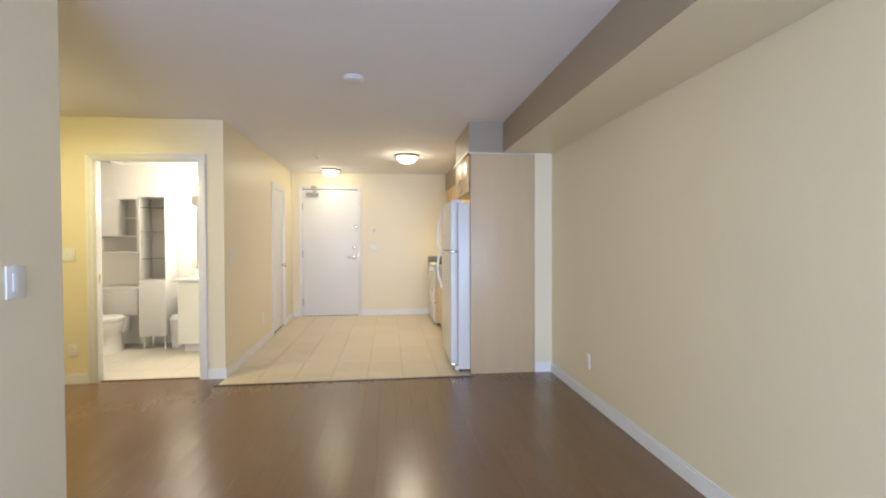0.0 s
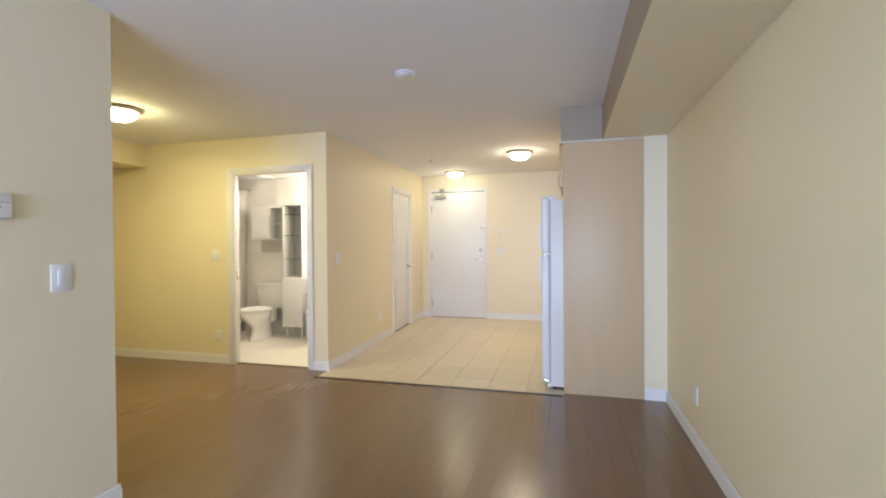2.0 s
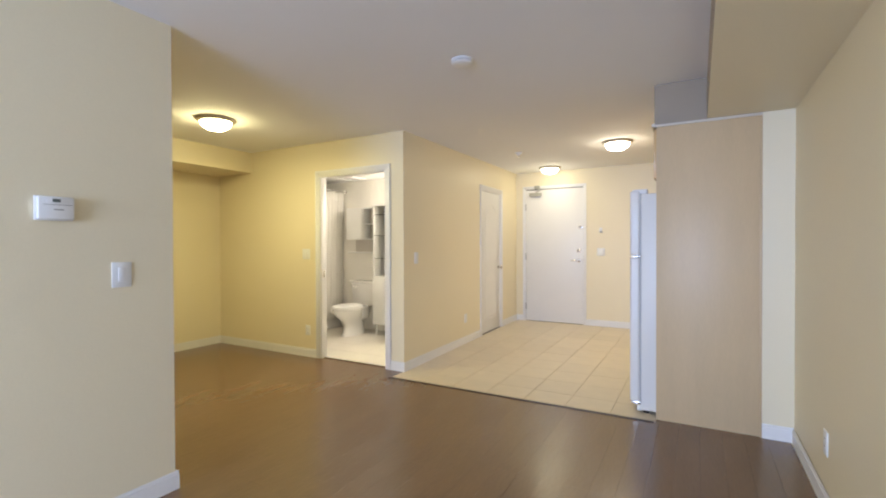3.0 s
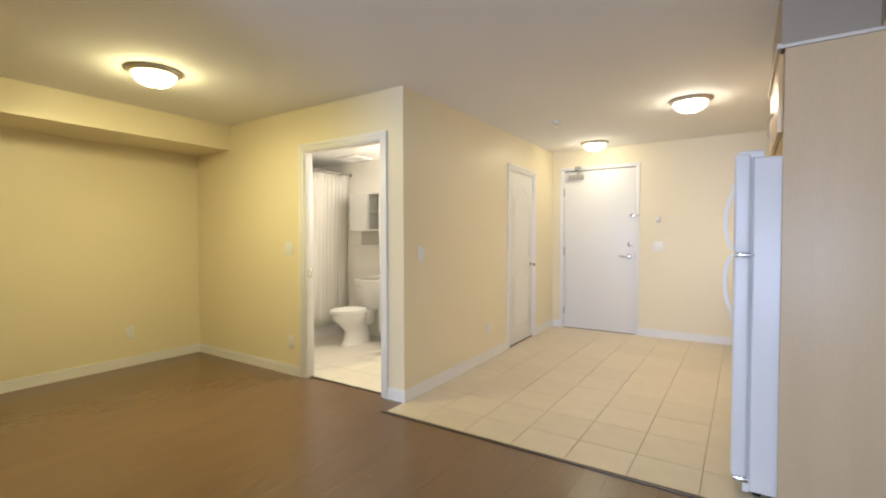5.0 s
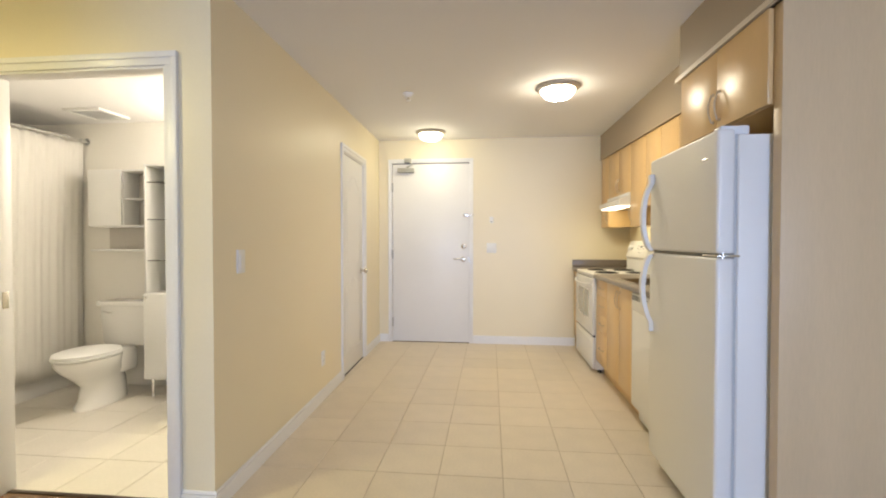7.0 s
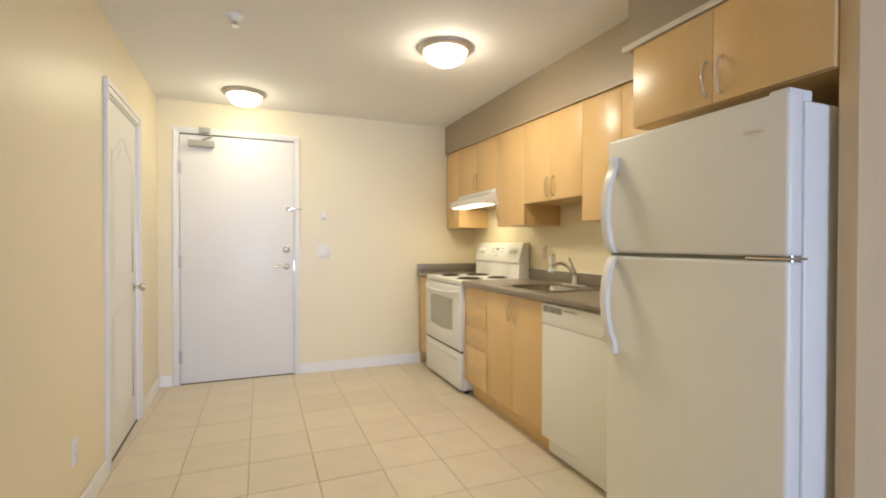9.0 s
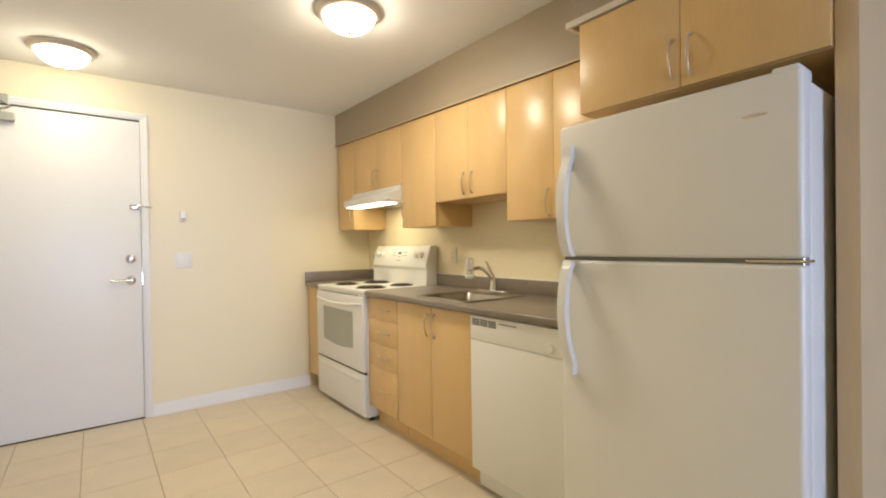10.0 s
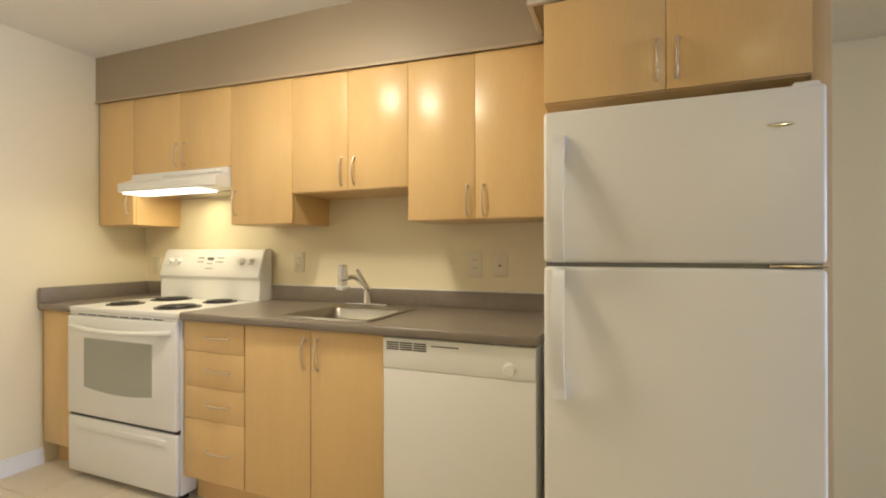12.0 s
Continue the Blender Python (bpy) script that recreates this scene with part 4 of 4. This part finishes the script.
def add_oval(bm, levels, n=28):
    """Stacks egg-shaped rings: (centre y, half width, reach to the front, reach to the back, z)."""
    rows = []
    for cy, w, f, b, z in levels:
        row = []
        for k in range(n):
            a = 2 * math.pi * k / n
            s, c = math.sin(a), math.cos(a)
            row.append(bm.verts.new((TX + w * c, cy + (b * s if s > 0 else f * s), z)))
        rows.append(row)
    for p, q in zip(rows, rows[1:]):
        for k in range(n):
            bm.faces.new((p[k], p[(k + 1) % n], q[(k + 1) % n], q[k]))
    bm.faces.new(rows[0])
    bm.faces.new(rows[-1])


bm = bmesh.new()
add_oval(bm, [(6.60, 0.105, 0.20, 0.24, 0.0), (6.60, 0.105, 0.20, 0.24, 0.02), (6.60, 0.095, 0.16, 0.24, 0.06), (6.60, 0.090, 0.14, 0.23, 0.16), (6.57, 0.115, 0.17, 0.22, 0.22), (6.54, 0.160, 0.22, 0.20, 0.29), (6.53, 0.180, 0.25, 0.20, 0.345), (6.53, 0.185, 0.255, 0.21, 0.375), (6.53, 0.170, 0.24, 0.20, 0.382)])
finish("bowl", bm, PORCELAIN, toilet, 60)
bm = bmesh.new()
add_oval(bm, [(6.53, 0.186, 0.262, 0.20, 0.383), (6.53, 0.192, 0.268, 0.20, 0.390), (6.53, 0.192, 0.268, 0.20, 0.398), (6.53, 0.184, 0.260, 0.19, 0.402)])
finish("seat", bm, PLASTIC, toilet, 50)
bm = bmesh.new()
add_oval(bm, [(6.53, 0.184, 0.258, 0.20, 0.404), (6.53, 0.188, 0.264, 0.20, 0.410), (6.53, 0.186, 0.260, 0.19, 0.420), (6.53, 0.150, 0.215, 0.16, 0.427), (6.53, 0.05, 0.07, 0.05, 0.430)])
finish("lid", bm, PLASTIC, toilet, 50)
boxes("neck", [(TX - 0.11, TX + 0.11, 6.68, 6.86, 0.20, 0.385)], PORCELAIN, toilet, 0.03)
bm = bmesh.new()
levels = [(0.385, 0.185, 6.845), (0.41, 0.200, 6.838), (0.70, 0.218, 6.830)]
rows = []
for z, hw, yf in levels:
    rows.append([bm.verts.new(p) for p in ((TX - hw, 7.018, z), (TX + hw, 7.018, z), (TX + hw, yf + 0.02, z), (TX + hw - 0.02, yf, z), (TX - hw + 0.02, yf, z), (TX - hw, yf + 0.02, z))])
for p, q in zip(rows, rows[1:]):
    for k in range(6):
        bm.faces.new((p[k], p[(k + 1) % 6], q[(k + 1) % 6], q[k]))
bm.faces.new(rows[0])
bm.faces.new(rows[-1])
finish("tank", bm, PORCELAIN, toilet, 50)
box("tank_lid", TX - 0.228, TX + 0.228, 6.818, 7.022, 0.700, 0.738, PORCELAIN, toilet, 0.010, 3)
tube("flush_lever", [(TX - 0.16, 6.832, 0.655), (TX - 0.16, 6.815, 0.655), (TX - 0.12, 6.812, 0.652), (TX - 0.08, 6.812, 0.648)], 0.006, CHROME, toilet, 8)

shelf = thing("wall_shelf_cabinet", (-3.11, 6.93, 1.15), "white wall cabinet with an open shelf above the toilet", "cabinet")
X0, X1, YF = -3.365, -2.870, 6.845
boxes("body", [(X0, X0 + 0.016, YF, 7.028, 1.345, 1.80), (X1 - 0.016, X1, YF, 7.028, 1.15, 1.80), (X0 + 0.016, X1 - 0.016, YF, 7.028, 1.784, 1.80), (X0, X1 - 0.016, YF, 7.028, 1.338, 1.354), (X0, X1 - 0.016, YF, 7.028, 1.142, 1.158), (-3.085, -3.071, YF + 0.004, 7.014, 1.354, 1.784), (-3.071, X1 - 0.016, YF + 0.02, 7.014, 1.56, 1.570)], PLASTIC, shelf, 0.001)
box("back_panel", X0 + 0.016, X1 - 0.016, 7.016, 7.028, 1.158, 1.784, BACKPANEL, shelf, 0)
box("door", X0, -3.078, YF - 0.018, YF - 0.001, 1.350, 1.798, PLASTIC, shelf, 0.002)

tall = thing("tall_bath_cabinet", (-2.655, 6.88, 0), "tall narrow white cabinet with glass shelves and chrome legs", "cabinet")
X0, X1, YF = -2.805, -2.502, 6.735
boxes("body", [(X0, X0 + 0.016, YF, 7.02, 0.15, 1.82), (X1 - 0.016, X1, YF, 7.02, 0.15, 1.82), (X0 + 0.016, X1 - 0.016, YF, 7.02, 1.804, 1.82), (X0 + 0.016, X1 - 0.016, YF, 7.02, 0.15, 0.166), (X0 + 0.016, X1 - 0.016, YF, 7.02, 0.806, 0.822)], PLASTIC, tall, 0.001)
box("back_panel", X0 + 0.016, X1 - 0.016, 7.006, 7.02, 0.822, 1.804, BACKPANEL, tall, 0)
d = box("door", X0 + 0.001, X1 - 0.001, YF - 0.018, YF - 0.001, 0.152, 0.816, PLASTIC, tall, 0.002)
lathe("knob", (X0 + 0.03, YF - 0.018, 0.79), [(0.008, 0.0), (0.006, -0.01), (0.010, -0.018), (0.003, -0.02)], CHROME, d, 14, "y")
for sz in (1.07, 1.39, 1.68):
    box("glass_shelf", X0 + 0.018, X1 - 0.018, YF + 0.01, 7.003, sz, sz + 0.006, SHELFGLASS, tall, 0.001).visible_shadow = False
lathe("hook", (X0 + 0.016, 6.97, 1.735), [(0.020, 0.0), (0.020, 0.004), (0.008, 0.008), (0.007, 0.022), (0.012, 0.026), (0.003, 0.028)], CHROME, tall, 18, "x")
for lx in (X0 + 0.035, X1 - 0.035):
    for ly in (YF + 0.035, 6.985):
        lathe("leg", (lx, ly, 0.0), [(0.014, 0.0), (0.012, 0.01), (0.012, 0.151)], CHROME, tall, 14)

vanity = thing("vanity", (-1.89, 6.75, 0), "white bathroom vanity with a pale top", "vanity")
box("body", -2.262, -1.524, 6.485, 7.026, 0.10, 0.815, PLASTIC, vanity, 0.002)
box("toe_kick", -2.22, -1.524, 6.54, 7.026, 0.0, 0.10, PLASTIC, vanity, 0.001)
for a, b in ((-2.26, -1.895), (-1.891, -1.526)):
    d = box("door", a, b, 6.466, 6.484, 0.105, 0.810, PLASTIC, vanity, 0.003)
    lathe("knob", ((a if a > -2 else b) + (0.03 if a > -2 else -0.03), 6.466, 0.72), [(0.010, 0.0), (0.007, -0.01), (0.014, -0.020), (0.004, -0.024)], CHROME, d, 14, "y")
box("top", -2.305, -1.522, 6.445, 7.028, 0.816, 0.850, PORCELAIN, vanity, 0.006, 3)
box("splash", -2.305, -1.522, 7.008, 7.028, 0.850, 0.930, PORCELAIN, vanity, 0.003)
tagged(box("mirror", -2.32, -1.54, 7.018, 7.028, 0.940, 1.853, MIRROR, bevel=0.002), "frameless wall mirror above the vanity", "mirror")
bar = thing("vanity_light", (-1.92, 6.99, 2.02), "lit bathroom light bar above the mirror", "wall lamp")
box("plate", -2.24, -1.60, 6.995, 7.028, 1.965, 2.075, CHROME, bar, 0.004)
for k in range(4):
    lathe("bulb", (-2.16 + k * 0.16, 6.83, 2.02), [(0.018, 0.0), (0.020, -0.015), (0.040, -0.045), (0.046, -0.07), (0.038, -0.10), (0.018, -0.114), (0.003, -0.117)], BULB, bar, 20, "y").visible_shadow = False
# unseen arms, added to carry the bulbs' light past the tall cabinet
for k in range(4):
    tube("arm", [(-2.16 + k * 0.16, 6.998, 2.02), (-2.16 + k * 0.16, 6.91, 2.035), (-2.16 + k * 0.16, 6.825, 2.02)], 0.010, CHROME, bar, 10)
towel_ring = thing("towel_ring", (-2.435, 7.02, 1.50), "chrome towel ring on the bathroom wall", "towel ring")
lathe("mount", (-2.435, 7.029, 1.545), [(0.026, 0.0), (0.026, -0.006), (0.012, -0.012), (0.012, -0.05), (0.004, -0.052)], CHROME, towel_ring, 20, "y")
tube("ring", [(-2.435 + 0.075 * math.sin(a), 6.985, 1.470 + 0.075 * math.cos(a)) for a in [2 * math.pi * k / 28 for k in range(29)]], 0.005, CHROME, towel_ring, 8)
roll = thing("paper_holder", (-2.30, 6.62, 0.61), "chrome toilet paper holder on the vanity side", "paper holder")
box("mount", -2.275, -2.262, 6.60, 6.64, 0.60, 0.64, CHROME, roll, 0.003)
tube("arm", [(-2.27, 6.62, 0.62), (-2.32, 6.62, 0.62), (-2.33, 6.61, 0.62), (-2.33, 6.52, 0.62)], 0.007, CHROME, roll, 10)
bin_ = thing("waste_bin", (-2.385, 6.78, 0), "white plastic waste bin beside the vanity", "waste bin")
lathe("bucket", (-2.385, 6.78, 0.0), [(0.075, 0.0), (0.078, 0.01), (0.096, 0.33), (0.100, 0.335), (0.100, 0.345), (0.092, 0.345), (0.074, 0.02)], PLASTIC, bin_, 28)
lathe("lid", (-2.385, 6.78, 0.346), [(0.101, 0.0), (0.100, 0.012), (0.070, 0.05), (0.01, 0.062)], PLASTIC, bin_, 28)

fan = thing("ceiling_vent", (-3.19, 6.74, 2.225), "white louvred exhaust fan grille on the bathroom ceiling", "ceiling vent")
boxes("frame", [(-3.34, -3.04, 6.59, 6.615, 2.207, 2.225), (-3.34, -3.04, 6.865, 6.89, 2.207, 2.225), (-3.34, -3.315, 6.615, 6.865, 2.207, 2.225), (-3.065, -3.04, 6.615, 6.865, 2.207, 2.225)], PLASTIC, fan, 0.003)
box("cavity", -3.315, -3.065, 6.615, 6.865, 2.220, 2.224, SLOT, fan, 0.0)
for k in range(8):
    slat = box("slat", -0.012, 0.012, -0.125, 0.125, -0.0012, 0.0012, PLASTIC, fan, 0.0)
    slat.data.transform(pose(0, 0, 0, 0, 35, 0) @ Matrix.Translation(fan.location))
    slat.location = (-0.105 + k * 0.030, 0, -0.010)
strike = tagged(box("strike_plate", -2.4735, -2.4715, BATH + 0.03, BATH + 0.06, 0.90, 0.98, NICKEL, bevel=0.0005), "nickel strike plate on the bathroom door jamb", "strike plate")


# ---- floor tiles ----
def lay_tiles(parent, x0, x1, y0, y1, px, py, ox, oy, mat, gap=0.004, top=0.0):
    """Square tiles clipped to the room; whole tiles share one mesh."""
    shared = {}
    i0, i1 = math.floor((x0 - ox) / px), math.ceil((x1 - ox) / px)
    j0, j1 = math.floor((y0 - oy) / py), math.ceil((y1 - oy) / py)
    for i in range(i0, i1):
        for j in range(j0, j1):
            a0, a1 = max(x0, ox + i * px + gap / 2), min(x1, ox + (i + 1) * px - gap / 2)
            b0, b1 = max(y0, oy + j * py + gap / 2), min(y1, oy + (j + 1) * py - gap / 2)
            if a1 - a0 < 0.01 or b1 - b0 < 0.01:
                continue
            key = (round(a1 - a0, 4), round(b1 - b0, 4))
            if key not in shared:
                bm = bmesh.new()
                w, h = key
                add_box(bm, -w / 2, w / 2, -h / 2, h / 2, -0.006, 0.0, 0.0016, 1)
                me = bpy.data.meshes.new("tile")
                bm.to_mesh(me)
                bm.free()
                me.materials.append(mat)
                shared[key] = me
            ob = new("tile", shared[key])
            ob.parent = parent
            ob.location = ((a0 + a1) / 2, (b0 + b1) / 2, top + random.uniform(-0.0004, 0.0004))
            ob.rotation_euler = (random.uniform(-0.0008, 0.0008), random.uniform(-0.0008, 0.0008), 0)


lay_tiles(tile_floor, HALL, 0.913, EDGE, FAR, 0.335, 0.341, -0.065, 5.128, TILE)
lay_tiles(tile_floor, HALL - 0.11, HALL, BATH + 0.02, FAR, 0.335, 0.341, -0.065, 5.128, TILE)
lay_tiles(tile_floor, 0.916, BACK, PANEL + 0.05, FAR, 0.335, 0.341, -0.065, 5.128, TILE)
lay_tiles(bath_floor, -3.70, HALL - 0.135, BATH + 0.055, 7.03, 0.335, 0.335, -2.6, 5.45, BATHTILE, 0.004)


# laminate planks, running away from the window
def lay_planks(parent, width=0.125, length=1.2):
    shared = {}
    x = -4.435
    while x < RIGHT + 0.01:
        x0, x1 = x, x + width
        y = FRONT - length * random.choice((0.15, 0.3, 0.48, 0.64, 0.8))
        stretches = [(x0, x1, FRONT, EDGE)]
        if x1 <= HALL + 0.09:
            stretches = [(x0, min(x1, HALL + 0.03), FRONT, BATH + 0.05)]
            if x1 > HALL + 0.03:
                stretches.append((HALL + 0.03, x1, FRONT, EDGE))
        elif x1 > 0.93:
            stretches = [(x0, x1, FRONT, EDGE)] if x0 < 0.915 else [(x0, x1, FRONT, PANEL + 0.02)]
            if x0 < 0.915:
                stretches.append((0.915, x1, EDGE, PANEL + 0.02))
        for a0, a1, low, high in stretches:
            start = y
            while start < high:
                b0, b1 = max(low, start) + 0.00015, min(high, start + length) - 0.00015
                start += length
                if b1 - b0 < 0.02:
                    continue
                key = (round(a1 - a0 - 0.0003, 4), round(b1 - b0, 4))
                if key not in shared:
                    bm = bmesh.new()
                    w, h = key
                    add_box(bm, -w / 2, w / 2, -h / 2, h / 2, -0.007, 0.0, 0.0004, 1)
                    me = bpy.data.meshes.new("plank")
                    bm.to_mesh(me)
                    bm.free()
                    me.materials.append(WOOD)
                    shared[key] = me
                ob = new("plank", shared[key])
                ob.parent = parent
                ob.location = ((a0 + a1) / 2, (b0 + b1) / 2, random.uniform(-0.0001, 0.0001))
                ob.rotation_euler = (random.uniform(-0.0002, 0.0002), random.uniform(-0.0004, 0.0004), 0)
        x += width


lay_planks(wood_floor)
